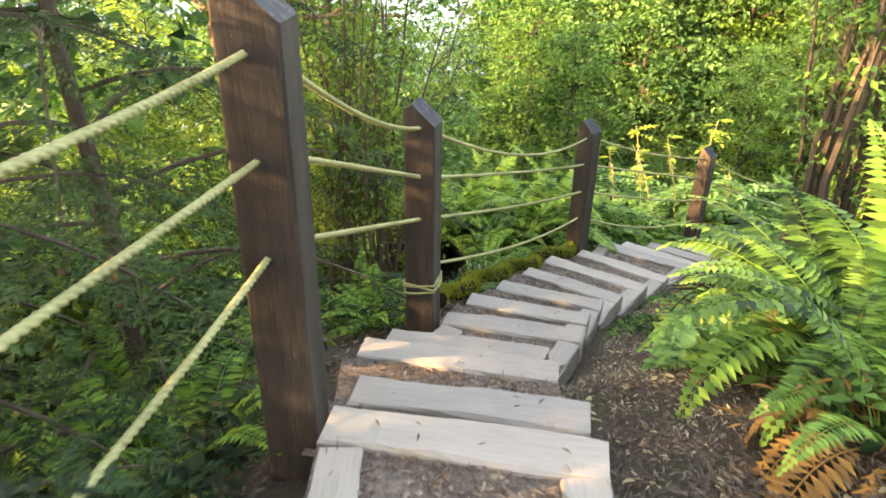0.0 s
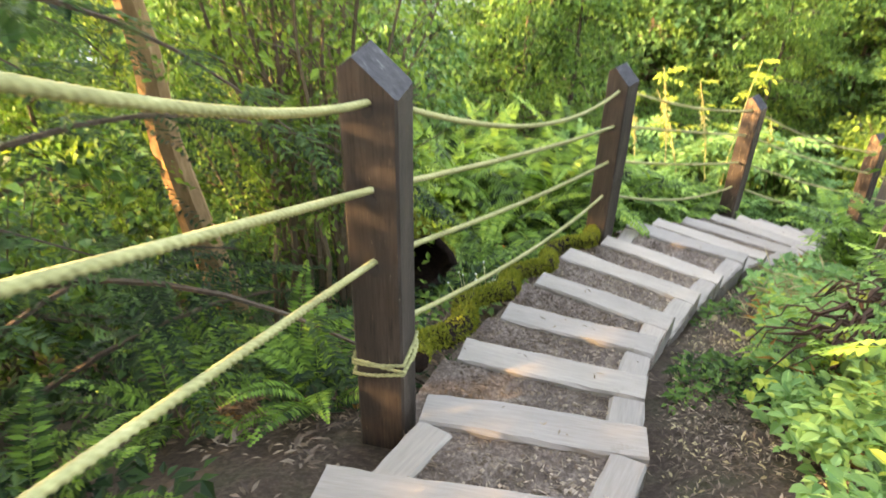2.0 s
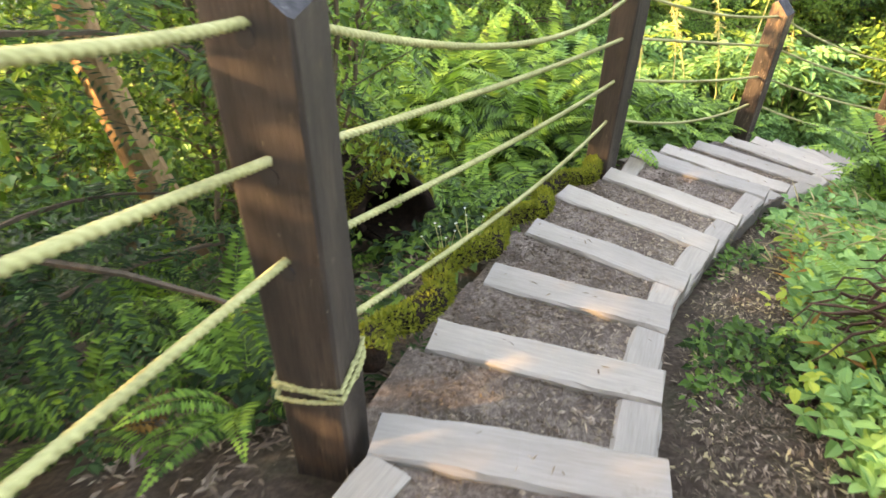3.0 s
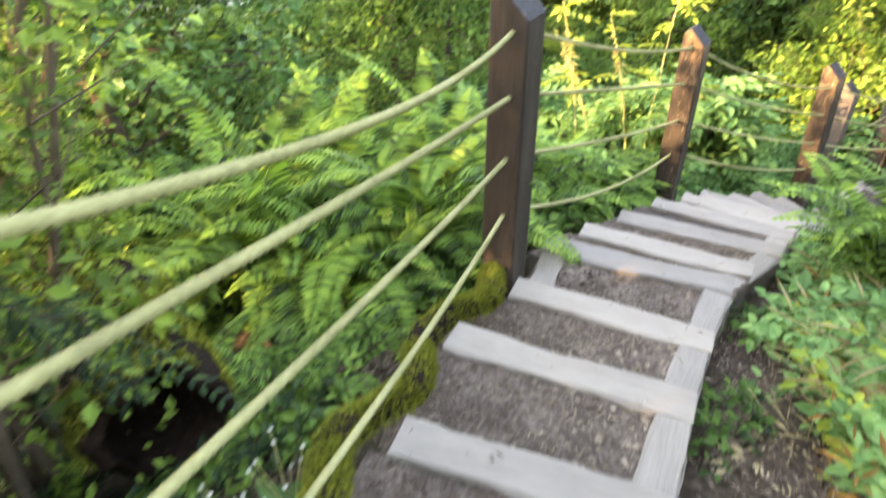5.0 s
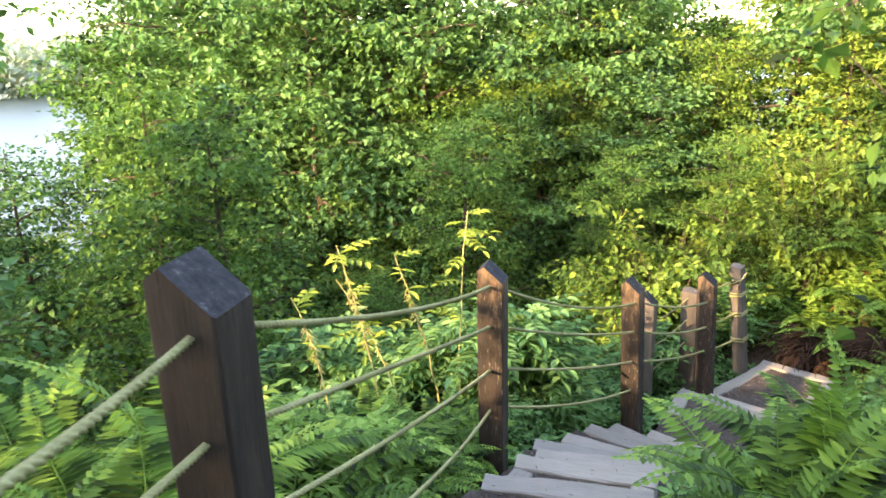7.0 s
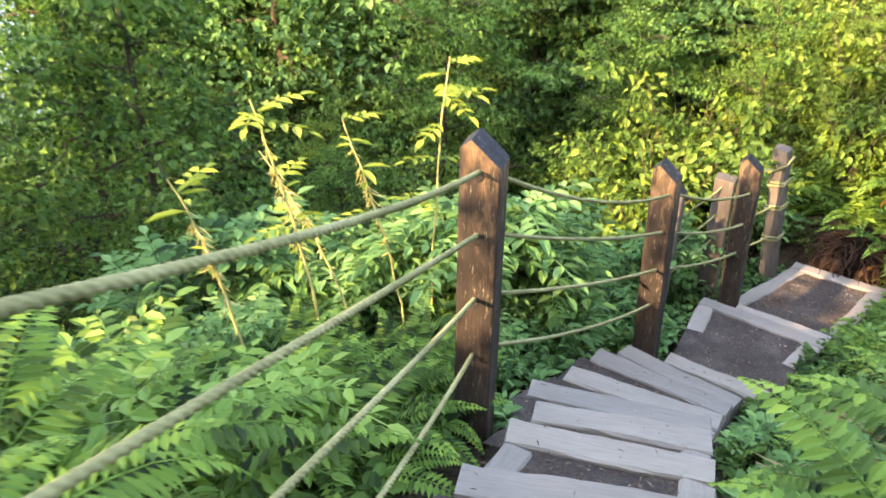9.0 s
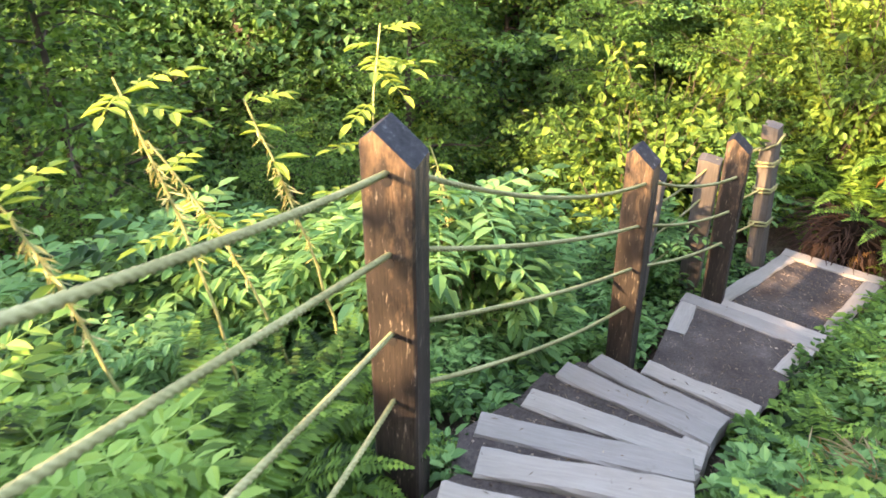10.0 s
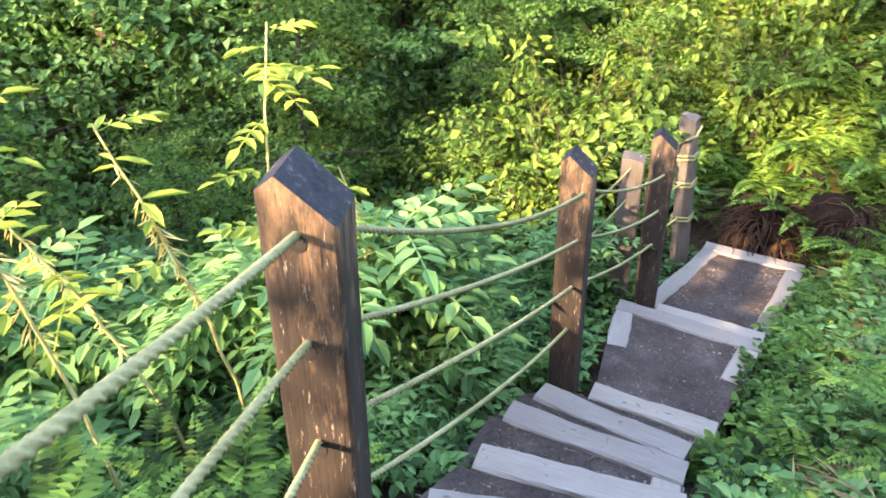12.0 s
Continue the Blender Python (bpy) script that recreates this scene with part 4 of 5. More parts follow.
for x, y, k, top in ((8.7, 11.2, 3, 1.5), (9.8, 10.5, 1, 1.7), (7.7, 12.1, 0, 1.2), (10.8, 9.7, 3, 2.0), (11.8, 9.0, 1, 2.2), (9.0, 12.9, 3, 1.8), (12.2, 11.8, 5, 3.0), (13.2, 13.2, 4, 3.5), (14.5, 11.5, 4, 3.5), (10.6, 14.8, 4, 3.0), (1.8, 15.5, 4, 1.7), (2.2, 13.2, 4, 1.2)):
    plant_tree(x, y, k, top)
# trees on the uphill side and behind, most added out of view to shade the trail
for x, y, k in ((13.5, 9.0, 4), (12.5, 13.0, 6), (-2.8, -3.0, 4), (-4.5, -0.5, 5), (-6.8, 1.6, 4), (-6.2, -1.2, 4), (-7.4, 3.8, 5), (-5.2, 2.6, 4), (-4.8, 5.4, 5), (6.5, 0.5, 4)):
    copy_thing(trees[k], spot(x, y, rng.uniform(0, 360), rng.uniform(0.75, 0.95)))

# two more unseen trees, added to keep direct sun off the upper steps
for x, y, k in ((-3.2, -0.5, 4), (-3.7, 0.7, 4)):
    copy_thing(trees[k], spot(x, y, 70 * x, 0.6))

conifers = thing_with("conifer", "dark conifer with drooping needle boughs", "tree", "conifers by the upper fence", conifer_pieces(5, 7.5, 2.4, 0.06, 46, 0.07))
conifers.matrix_world = spot(-2.15, 3.9, 20)
for x, y, a, sc in ((-2.3, 1.9, 130, 0.9), (-1.6, 0.3, 80, 0.7)):
    copy_thing(conifers, spot(x, y, a, sc))

leaning = thing_with("tree", "brown trunk with mossy bark, its sunlit tone in the colour", "tree", SLOPE, tree_pieces(9, 7.5, 2.0, 0.45, 12, 9, 30, 0.09, M_LEAF_SUN_YELLOW, M_BARK_SUNLIT, 0.16))
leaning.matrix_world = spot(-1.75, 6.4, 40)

thicket = thing_with("thicket", "thin-stemmed shrub with small bright leaves", "shrub", "thin-stemmed shrubs", thicket_pieces(6, 26, 3.8, 0.95, 22, 0.055, M_LEAF_SUN_YELLOW))
thicket.matrix_world = spot(-0.65, 5.3)
for x, y, a, sc in ((-1.5, 7.6, 150, 0.9),):
    copy_thing(thicket, spot(x, y, a, sc))
grove = thing_with("thicket", "clump of thin dark trunks with light leaves", "shrub", "thin-stemmed shrubs", thicket_pieces(8, 16, 4.8, 0.8, 20, 0.075, M_LEAF, 0.05, M_BARK))
grove.matrix_world = spot(3.15, 5.2)

bushes = [
    thing_with("bush", "dense green leafy bush on the slope", "bush", "bushes on the slope", bush_pieces(20, 1.0, 1.5, 14, 66, 32, 0.088, M_LEAF)),
    thing_with("bush", "yellow-green sunlit bush on the slope", "bush", "bushes on the slope", bush_pieces(21, 1.1, 1.7, 14, 60, 28, 0.095, M_LEAF_SUN_YELLOW, True, 0.6)),
    thing_with("bush", "cool green broad-leaved bush on the slope", "bush", "bushes on the slope", bush_pieces(22, 0.9, 1.3, 12, 56, 26, 0.105, M_LEAF_COOL, True, 0.62)),
]
BUSH_PLACES = [[], [], []]
for k in range(900):
    i, d = rng.uniform(0, 25), -rng.uniform(3.1, 7.0)
    x, y = beside(i, d)
    e = -lateral(x, y)[0][0]
    near = min((math.hypot(x - a, y - b) for g in BUSH_PLACES for a, b in g), default=9)
    if near < 0.9 or e < (3.7 if i < 14 else 3.1):
        continue
    BUSH_PLACES[rng.choice((0, 0, 0, 2, 2, 1))].append((x, y))
    if sum(map(len, BUSH_PLACES)) > 48:
        break
# the sunlit bank beyond the trail's end and the uphill side
for x, y in ((8.6, 10.6), (9.2, 11.4), (9.6, 10.2), (8.0, 11.3), (10.3, 10.1), (10.2, 11.0), (7.2, 11.0), (8.8, 12.4), (9.9, 12.3), (7.6, 12.3), (11.0, 10.3), (9.7, 9.3), (10.4, 8.7), (9.4, 8.3), (9.0, 10.0)):
    BUSH_PLACES[rng.choice((1, 1, 0))].append((x, y))
for proto, places in zip(bushes, BUSH_PLACES):
    scatter(proto, places, rng, 0.75, 1.2)

herbs = [
    thing_with("leafy_plant", "leafy green plant with paired pointed leaflets", "plant", "leafy plants by the fence", herb_pieces(30, 0.75, 7, M_HERB, 0.075)),
    thing_with("leafy_plant", "bright green plant with paired leaflets", "plant", "leafy plants by the fence", herb_pieces(31, 0.95, 8, M_HERB, 0.08, 4)),
    thing_with("leafy_plant", "low pale green plant with broad leaflets", "plant", "leafy plants by the fence", herb_pieces(32, 0.55, 7, M_HERB, 0.095, 2)),
]
HERB_PLACES = [[], [], []]
for k in range(900):
    i, d = rng.uniform(9.0, 22.5), -rng.uniform(0.75, 3.6)
    x, y = beside(i, d)
    e = -lateral(x, y)[0][0]
    near = min((math.hypot(x - a, y - b) for g in HERB_PLACES for a, b in g), default=9)
    if near < 0.33 or e < 0.9 or (i < 14.3 and e < 1.7) or math.hypot(x - 6.9, y - 10.1) < 0.6 or math.hypot(x - 2.75, y - 8.4) < 0.6:
        continue
    HERB_PLACES[rng.choice((0, 0, 1, 2))].append((x, y))
    if sum(map(len, HERB_PLACES)) > 115:
        break
for proto, places in zip(herbs, HERB_PLACES):
    scatter(proto, places, rng, 0.75, 1.15)

for x, y, h, lean, fl in ((2.80, 9.0, 2.0, (-0.25, 0.15), True), (3.40, 9.2, 1.95, (-0.35, 0.1), True), (3.60, 9.35, 2.35, (0.15, 0.05), False), (4.25, 9.3, 1.75, (-0.22, 0.1), True), (3.15, 9.35, 1.75, (-0.5, 0.2), True), (4.75, 9.75, 1.6, (-0.3, 0.05), True), (2.35, 8.7, 1.6, (-0.25, 0.0), True)):
    make_stalk(x, y, h, lean, int(x * 100), fl)

# broad bright leaves behind the ropes of the fourth span
bright_herb = thing_with("leafy_plant", "sunlit bright green plant with broad leaves behind the ropes", "plant", "leafy plants by the fence", herb_pieces(33, 0.68, 9, M_BRIGHT, 0.095, 3))
bright_places = []
for k in range(200):
    x, y = beside(rng.uniform(11.4, 13.7), -rng.uniform(1.0, 2.4))
    if -lateral(x, y)[0][0] > 0.95 and min((math.hypot(x - a, y - b) for a, b in bright_places), default=9) > 0.36 and len(bright_places) < 24 and math.hypot(x - 2.85, y - 8.3) > 0.6:
        bright_places.append((x, y))
scatter(bright_herb, bright_places, rng, 0.8, 1.2)

# taller plants where the stalks stand
for k in range(26):
    x, y = 1.9 + 3.0 * ((k * 0.618) % 1), 9.15 + 1.3 * ((k * 0.381) % 1)
    if -lateral(x, y)[0][0] > 1.0:
        copy_thing(herbs[k % 2], spot(x, y, 137 * k, 1.25 + 0.4 * ((k * 0.72) % 1)))

# ---------------------------------------------------------------- ferns along the trail
FERNS = [  # nosing, metres to the right, size, fronds, withered fronds
    (1.2, -1.0, 0.75, 12, 1), (2.3, -1.25, 0.6, 11, 1), (3.3, -1.35, 0.65, 12, 1), (3.8, -0.85, 0.6, 10, 1), (4.6, -1.15, 0.7, 10, 0), (2.9, -2.0, 1.0, 13, 1), (1.6, -2.1, 1.0, 12, 1), (0.4, -1.2, 0.8, 11, 1),
    (5.4, -2.2, 0.75, 11, 1), (7.75, -0.95, 0.62, 11, 1), (8.5, -1.2, 0.85, 12, 1), (8.7, -2.0, 1.2, 15, 1), (9.1, -1.35, 1.4, 16, 1), (9.9, -1.25, 1.6, 17, 1), (10.6, -1.5, 1.75, 18, 1),
    (11.2, -1.2, 1.25, 15, 1), (9.4, -2.2, 1.85, 17, 0), (10.4, -2.4, 1.85, 17, 0), (8.6, -2.7, 1.5, 16, 0), (11.8, -1.7, 1.35, 15, 1), (11.3, -2.6, 1.5, 16, 0), (9.0, -1.8, 1.6, 16, 0), (10.0, -1.85, 1.75, 16, 0), (12.6, -1.0, 0.95, 14, 1), (13.3, -1.05, 0.95, 14, 1), (14.5, -1.7, 0.8, 12, 1), (16.5, -1.2, 0.6, 9, 0), (19.0, -1.2, 0.65, 9, 0),
    (11.2, 1.15, 0.75, 13, 1), (12.1, 1.05, 0.8, 14, 1), (13.3, 1.05, 0.7, 12, 1), (14.6, 1.05, 0.6, 11, 1), (16.2, 1.0, 0.55, 10, 1), (18.0, 0.95, 0.55, 11, 1), (19.4, 0.9, 0.55, 11, 1), (20.4, 0.85, 0.55, 11, 1), (20.7, 0.95, 0.6, 11, 1), (21.0, 0.95, 0.55, 11, 1), (21.5, 0.9, 0.6, 12, 1),
    (2.2, 1.5, 1.1, 12, 2), (3.2, 1.7, 1.2, 13, 2), (4.2, 1.75, 1.1, 13, 2), (5.0, 1.45, 0.95, 13, 5), (6.2, 1.7, 0.9, 12, 2), (1.0, 1.4, 0.9, 9, 5), (0.1, 1.15, 0.8, 6, 12), (0.9, 1.2, 0.65, 5, 7), (7.0, 3.3, 1.1, 12, 1), (9.5, 3.0, 1.1, 12, 1), (4.5, 3.4, 1.2, 12, 1), (12.0, 3.2, 1.1, 12, 1), (16.0, 3.3, 1.1, 12, 1), (19.5, 3.2, 1.1, 12, 1), (1.0, 3.2, 1.1, 12, 1), (3.6, 2.5, 1.2, 12, 1), (5.5, 2.5, 1.2, 13, 1), (2.0, 2.5, 1.2, 12, 3), (7.4, 1.9, 0.9, 11, 2), (9.0, 1.9, 0.9, 11, 3), (10.6, 2.0, 1.0, 12, 2),
    (12.2, 1.7, 0.85, 11, 2), (13.6, 1.5, 0.8, 11, 2), (15.2, 1.7, 0.9, 11, 2), (16.8, 1.5, 0.85, 11, 2), (18.6, 1.5, 0.85, 11, 1), (20.2, 1.35, 0.85, 11, 1), (20.8, 1.6, 0.9, 11, 1), (21.4, 1.5, 0.9, 11, 1), (20.9, 2.4, 1.1, 12, 1), (14.4, 2.5, 1.0, 12, 1), (18.0, 2.6, 1.0, 12, 1), (21.8, 2.0, 1.0, 12, 2),
]
for k, (i, d, size, count, dead) in enumerate(FERNS):
    x, y = beside(i, d)
    lab = "sword fern with orange withered fronds" if dead > 3 else ("tall bright green fern with arching fronds" if size > 1.05 else "arching green sword fern on the forest floor")
    make_fern(x, y, size, count, 500 + k, dead, 0.33 if 8.5 < i < 12 and d < 0 else 0.0, lab)
make_fern(1.78, 3.72, 0.7, 4, 1350, 14, 0.0, "withered orange-brown fern over bare roots on the bank")
for k, (x, y, size, count, dead) in enumerate(((3.34, 6.05, 1.15, 18, 2), (3.80, 6.25, 1.25, 17, 2))):
    make_fern(x, y, size, count, 1300 + k, dead, 0.45, "cool green fern leaning over the steps from the bank")
for k, (x, y, size, count, dead) in enumerate(((2.92, 8.35, 0.85, 14, 1), (3.15, 8.62, 0.8, 13, 0), (2.72, 8.15, 0.8, 13, 1), (2.55, 8.5, 0.95, 14, 0), (2.85, 8.85, 0.9, 13, 0), (2.3, 8.2, 1.0, 14, 1))):
    make_fern(x, y, size, count, 1200 + k, dead, 0.15, "green fern with neat pinnae under the rope fence")
for k, (x, y, size, count, dead) in enumerate(((8.55, 9.0, 0.95, 14, 4), (8.75, 9.55, 1.0, 13, 4), (8.5, 8.4, 0.9, 12, 3), (9.3, 9.1, 1.1, 14, 2), (9.2, 8.2, 1.1, 13, 2), (8.3, 10.1, 0.8, 11, 2), (9.5, 9.9, 1.0, 13, 1), (8.0, 7.9, 0.9, 12, 2), (9.0, 8.75, 1.1, 14, 1), (9.9, 9.4, 1.1, 13, 1), (9.9, 8.6, 1.2, 13, 1), (9.3, 9.55, 1.0, 13, 1), (10.5, 9.0, 1.2, 13, 1), (10.4, 8.0, 1.2, 13, 1), (9.6, 7.6, 1.1, 12, 1), (8.9, 7.4, 1.0, 12, 1), (8.95, 9.2, 0.8, 12, 3), (11.2, 8.5, 1.2, 12, 0))):
    make_fern(x, y, size, count, 900 + k, dead, 0.0, "green fern over withered fronds on the bank")


# ---------------------------------------------------------------- ground cover, litter, moss, roots
def cover(name, label, category, material, count, region, size, seed, broad=False, height=0.12, ratio=0.55):
    r = random.Random(seed)
    s = Soup()
    pts = [region(r) for _ in range(count)]
    pts = [p for p in pts if p]
    zs = ground(*np.array(pts).T)
    for (x, y), z in zip(pts, zs):
        h = r.uniform(0.01, height)
        for _ in range(3):
            a = r.uniform(0, 6.28)
            along = Vector((math.cos(a), math.sin(a), r.uniform(-0.2, 0.6))).normalized()
            nrm = Vector((0, 0, 1)) + rnd_dir(r) * 0.4
            nrm = (nrm - along * nrm.dot(along)).normalized()
            k = size * r.uniform(0.5, 1.3)
            (s.broad_leaf if broad else s.leaf)(Vector((x, y, z + h)) + along * 0.02, along, nrm, k, k * ratio)
    return tagged(new(name, s.mesh(name, material)), label, category, kind="stuff")


STEPS_LONG = np.concatenate([[0], np.cumsum([math.dist(beside(k, 0), beside(k + 1, 0)) for k in range(len(NOSINGS) - 1)])])


def strip(i0, i1, d0, d1, patchy=0.0, seed=0.0):
    a, b = np.interp([max(i0, 0), i1], range(len(NOSINGS)), STEPS_LONG)
    a += min(i0, 0)

    def pick(r):
        s = r.uniform(a, b)
        i = float(np.interp(s, STEPS_LONG, range(len(NOSINGS)))) if s > 0 else s
        x, y = beside(i, r.uniform(d0, d1))
        if patchy and noise.noise(Vector((x * 1.6 + seed, y * 1.6, 0))) < patchy - 0.5:
            return None
        if abs(lateral(x, y)[0][0]) < min(abs(d0), abs(d1)) - 0.02:
            return None
        return x, y
    return pick


cover("ground_cover", "small green leaves growing along the trail", "plants", M_HERB, 3200, strip(5.5, 14, 0.88, 2.4, 0.42, 3), 0.06, 41, False, 0.16)
cover("ground_cover", "small green leaves beside the winding steps", "plants", M_HERB, 3200, strip(13.5, 22, 0.58, 2.4, 0.42, 3), 0.06, 55, False, 0.16)
cover("ground_cover", "cool green low plants on the bank", "plants", M_HERB, 4800, strip(8.5, 22, 0.72, 2.8, 0.42, 8), 0.085, 42, True, 0.26)
cover("ground_cover", "sparse small leaves on the upper bank", "plants", M_LEAF, 3600, strip(0, 6, 1.0, 3.0, 0.45, 5), 0.07, 43, False, 0.2)
cover("ground_cover", "low green leaves under the fence", "plants", M_LEAF, 5000, strip(8.2, 22, -2.6, -0.66, 0.38, 2), 0.075, 44, True, 0.2)
def bank_end(r):
    x, y = r.uniform(8.5, 12.5), r.uniform(7.0, 12.5)
    return x, y


def uphill(r):
    x, y = beside(r.uniform(-1, 22), r.uniform(2.4, 6.0))
    return (x, y) if lateral(x, y)[0][0] > 2.0 else None


cover("ground_cover", "green leaves covering the end bank", "plants", M_LEAF, 5200, bank_end, 0.10, 51, True, 0.3)
def landing_edge(r):
    x, y = beside(r.uniform(19.3, 22), r.uniform(0.40, 0.85))
    return x, y


def near_bank(r):
    return r.uniform(8.35, 10.4), r.uniform(7.9, 10.6)


cover("ground_cover", "small leaves hanging over the landing's edge", "plants", M_LEAF, 1100, landing_edge, 0.07, 53, True, 0.24)
cover("ground_cover", "fern scraps and leaves on the near end bank", "plants", M_FERN, 3600, near_bank, 0.13, 54, False, 0.28, 0.35)
cover("ground_cover", "green leaves covering the uphill bank", "plants", M_LEAF, 5000, uphill, 0.10, 52, True, 0.3)
cover("ground_cover", "dark small leaves on the slope", "plants", M_NEEDLE, 4000, strip(-1, 9, -3.2, -0.75, 0.42, 6), 0.07, 45, False, 0.2)
cover("leaf_litter", "brown needles, chips and dry leaves beside the trail", "leaf litter", M_LITTER, 12000, strip(-1, 21.9, 0.47, 1.4), 0.028, 46, False, 0.012, 0.22)
cover("leaf_litter", "brown needles and dry leaves under the fence", "leaf litter", M_LITTER, 2200, strip(-1, 21.9, -1.6, -0.52), 0.05, 47, False, 0.012, 0.3)
cover("dry_fronds", "withered orange-brown fern scraps on the bank", "leaf litter", M_FERN_DEAD, 1800, strip(0, 21.9, 0.8, 2.0, 0.6, 9), 0.09, 48, False, 0.22, 0.16)
cover("leaf_litter", "brown bark chips and broken twigs on the bare soil", "leaf litter", M_LITTER, 1300, strip(-1, 9, 0.47, 1.5, 0.3, 41), 0.03, 61, False, 0.012, 0.3)
cover("leaf_litter", "dark bark scraps on the bare soil", "leaf litter", M_TWIG, 1800, strip(-1, 9, 0.47, 1.5), 0.045, 62, False, 0.014, 0.2)
cover("dry_grass", "pale dry grass and stems on the bank", "leaf litter", M_DRY, 2200, strip(8, 21.9, 0.62, 2.0, 0.5, 12), 0.15, 49, False, 0.24, 0.05)
cover("leaf_litter", "larger curled dry leaves beside the trail", "leaf litter", M_DRY, 160, strip(-1, 21.9, 0.5, 1.5), 0.042, 56, True, 0.02, 0.45)
cover("ground_cover", "tiny green sprigs at the boards' edge", "plants", M_LEAF, 2600, strip(4.5, 17, 0.5, 1.05, 0.42, 21), 0.05, 57, False, 0.06)
cover("ground_cover", "yellow-green leaves among the bank's plants", "plants", M_LEAF_SUN_YELLOW, 1500, strip(5, 22, 0.8, 2.4, 0.55, 31), 0.07, 58, True, 0.26)
cover("ground_cover", "low leaves at the foot of the lower fence", "plants", M_HERB, 1500, strip(14.5, 22, -0.95, -0.5), 0.07, 59, True, 0.14)


cover("ground_cover", "pale green small leaves along the upper bank", "plants", M_HERB, 4200, strip(2.6, 9, 0.85, 2.3, 0.22, 14), 0.065, 71, True, 0.2)
cover("ground_cover", "pale green leaves crowding the boards' outer edge", "plants", M_HERB, 5200, strip(8.5, 22, 0.52, 1.9, 0.2, 15), 0.06, 72, True, 0.2)
cover("ground_cover", "yellow-green leaves scattered on the bank", "plants", M_STALK_LEAF, 900, strip(2.6, 22, 0.75, 2.2, 0.3, 16), 0.06, 73, True, 0.24)
cover("leaf_litter", "pale dry leaf scraps and chips along the boards", "leaf litter", M_DRY, 450, strip(0, 9, 0.47, 1.1, 0.2, 17), 0.026, 74, False, 0.02, 0.35)
cover("leaf_litter", "dark needles, bark and twigs in the shaded hollow", "leaf litter", M_LITTER, 2600, strip(3.5, 8.6, -2.2, -0.6), 0.045, 76, False, 0.02, 0.2)
cover("ground_cover", "few small leaves in the shaded hollow", "plants", M_LEAF, 700, strip(4.5, 8.6, -2.2, -0.7, 0.5, 19), 0.06, 77, True, 0.16)
BANK_HERBS = random.Random(75)
for k in range(62):
    i = 2.6 + 19.0 * k / 62 + BANK_HERBS.uniform(-0.2, 0.2)
    x, y = beside(i, BANK_HERBS.uniform(1.0 if i < 9 else 0.85, 2.1))
    if lateral(x, y)[0][0] > 0.8 and math.hypot(x - 1.75, y - 3.75) > 0.55:
        copy_thing(herbs[BANK_HERBS.choice((0, 2, 2))], spot(x, y, BANK_HERBS.uniform(0, 360), BANK_HERBS.uniform(0.4, 0.68), -0.02))


def make_hollow_log(mouth, axis, length, radius):
    """A rotten log lying on the slope: a thick, uneven shell that is open and dark at its broken end, moss on its back."""
    r = random.Random(81)
    mouth, axis = Vector(mouth), Vector(axis).normalized()
    side = axis.cross(Vector((0, 0, 1))).normalized()
    up = side.cross(axis)
    n, rings = 22, 9

    def ring_point(k, a, rad):
        wob = 1 + 0.13 * noise.noise(Vector((math.cos(a) * 1.6, math.sin(a) * 1.6, k * 0.35))) + 0.05 * math.sin(a * 7)
        ragged = 0.16 * noise.noise(Vector((math.cos(a) * 2.4, math.sin(a) * 2.4, 5.0))) if k == 0 else 0
        return mouth + axis * (length * k / rings + ragged) + (side * math.cos(a) + up * math.sin(a) * 0.9) * rad * wob
    s = Soup()
    for rad in (radius, radius * 0.80):
        for k in range(rings + 1):
            s.v += [ring_point(k, 2 * math.pi * j / n, rad) for j in range(n)]
    m = (rings + 1) * n
    for k in range(rings):
        for j in range(n):
            a, b = k * n + j, k * n + (j + 1) % n
            s.f += [(a, a + n, b + n, b), (m + a, m + b, m + b + n, m + a + n)]
    s.f += [(j, (j + 1) % n, m + (j + 1) % n, m + j) for j in range(n)]
    s.f.append(tuple(rings * n + j for j in range(n)))
    s.f.append(tuple(m + rings * n + j for j in range(n)))
    log = new("hollow_log", s.mesh("hollow_log", M_ROTTEN, True))
    tagged(log, "rotten hollow log with a dark open end on the slope", "log")
    moss = Soup()
    for _ in range(5200):
        k, a = r.uniform(0.05, rings), r.uniform(-0.3, 3.4)
        p = ring_point(k, a, radius)
        if noise.noise(p * 4) < -0.25:
            continue
        out = (side * math.cos(a) + up * math.sin(a)).normalized()
        along = (out + rnd_dir(r) * 0.9).normalized()
        moss.leaf(p, along, along.orthogonal().normalized(), r.uniform(0.015, 0.04), 0.012)
    tagged(part("moss", moss.mesh("moss", M_MOSS), log), "thin green moss on the log's back", kind="stuff")


make_hollow_log((-0.03, 5.20, -1.38), (-0.42, 0.86, -0.12), 0.9, 0.23)
for k, (x, y, size) in enumerate(((-0.42, 5.05, 0.55), (0.28, 5.45, 0.55), (-0.15, 5.75, 0.7))):
    make_fern(x, y, size, 10, 1400 + k, 1, 0.1, "small green fern crowding the rotten log")


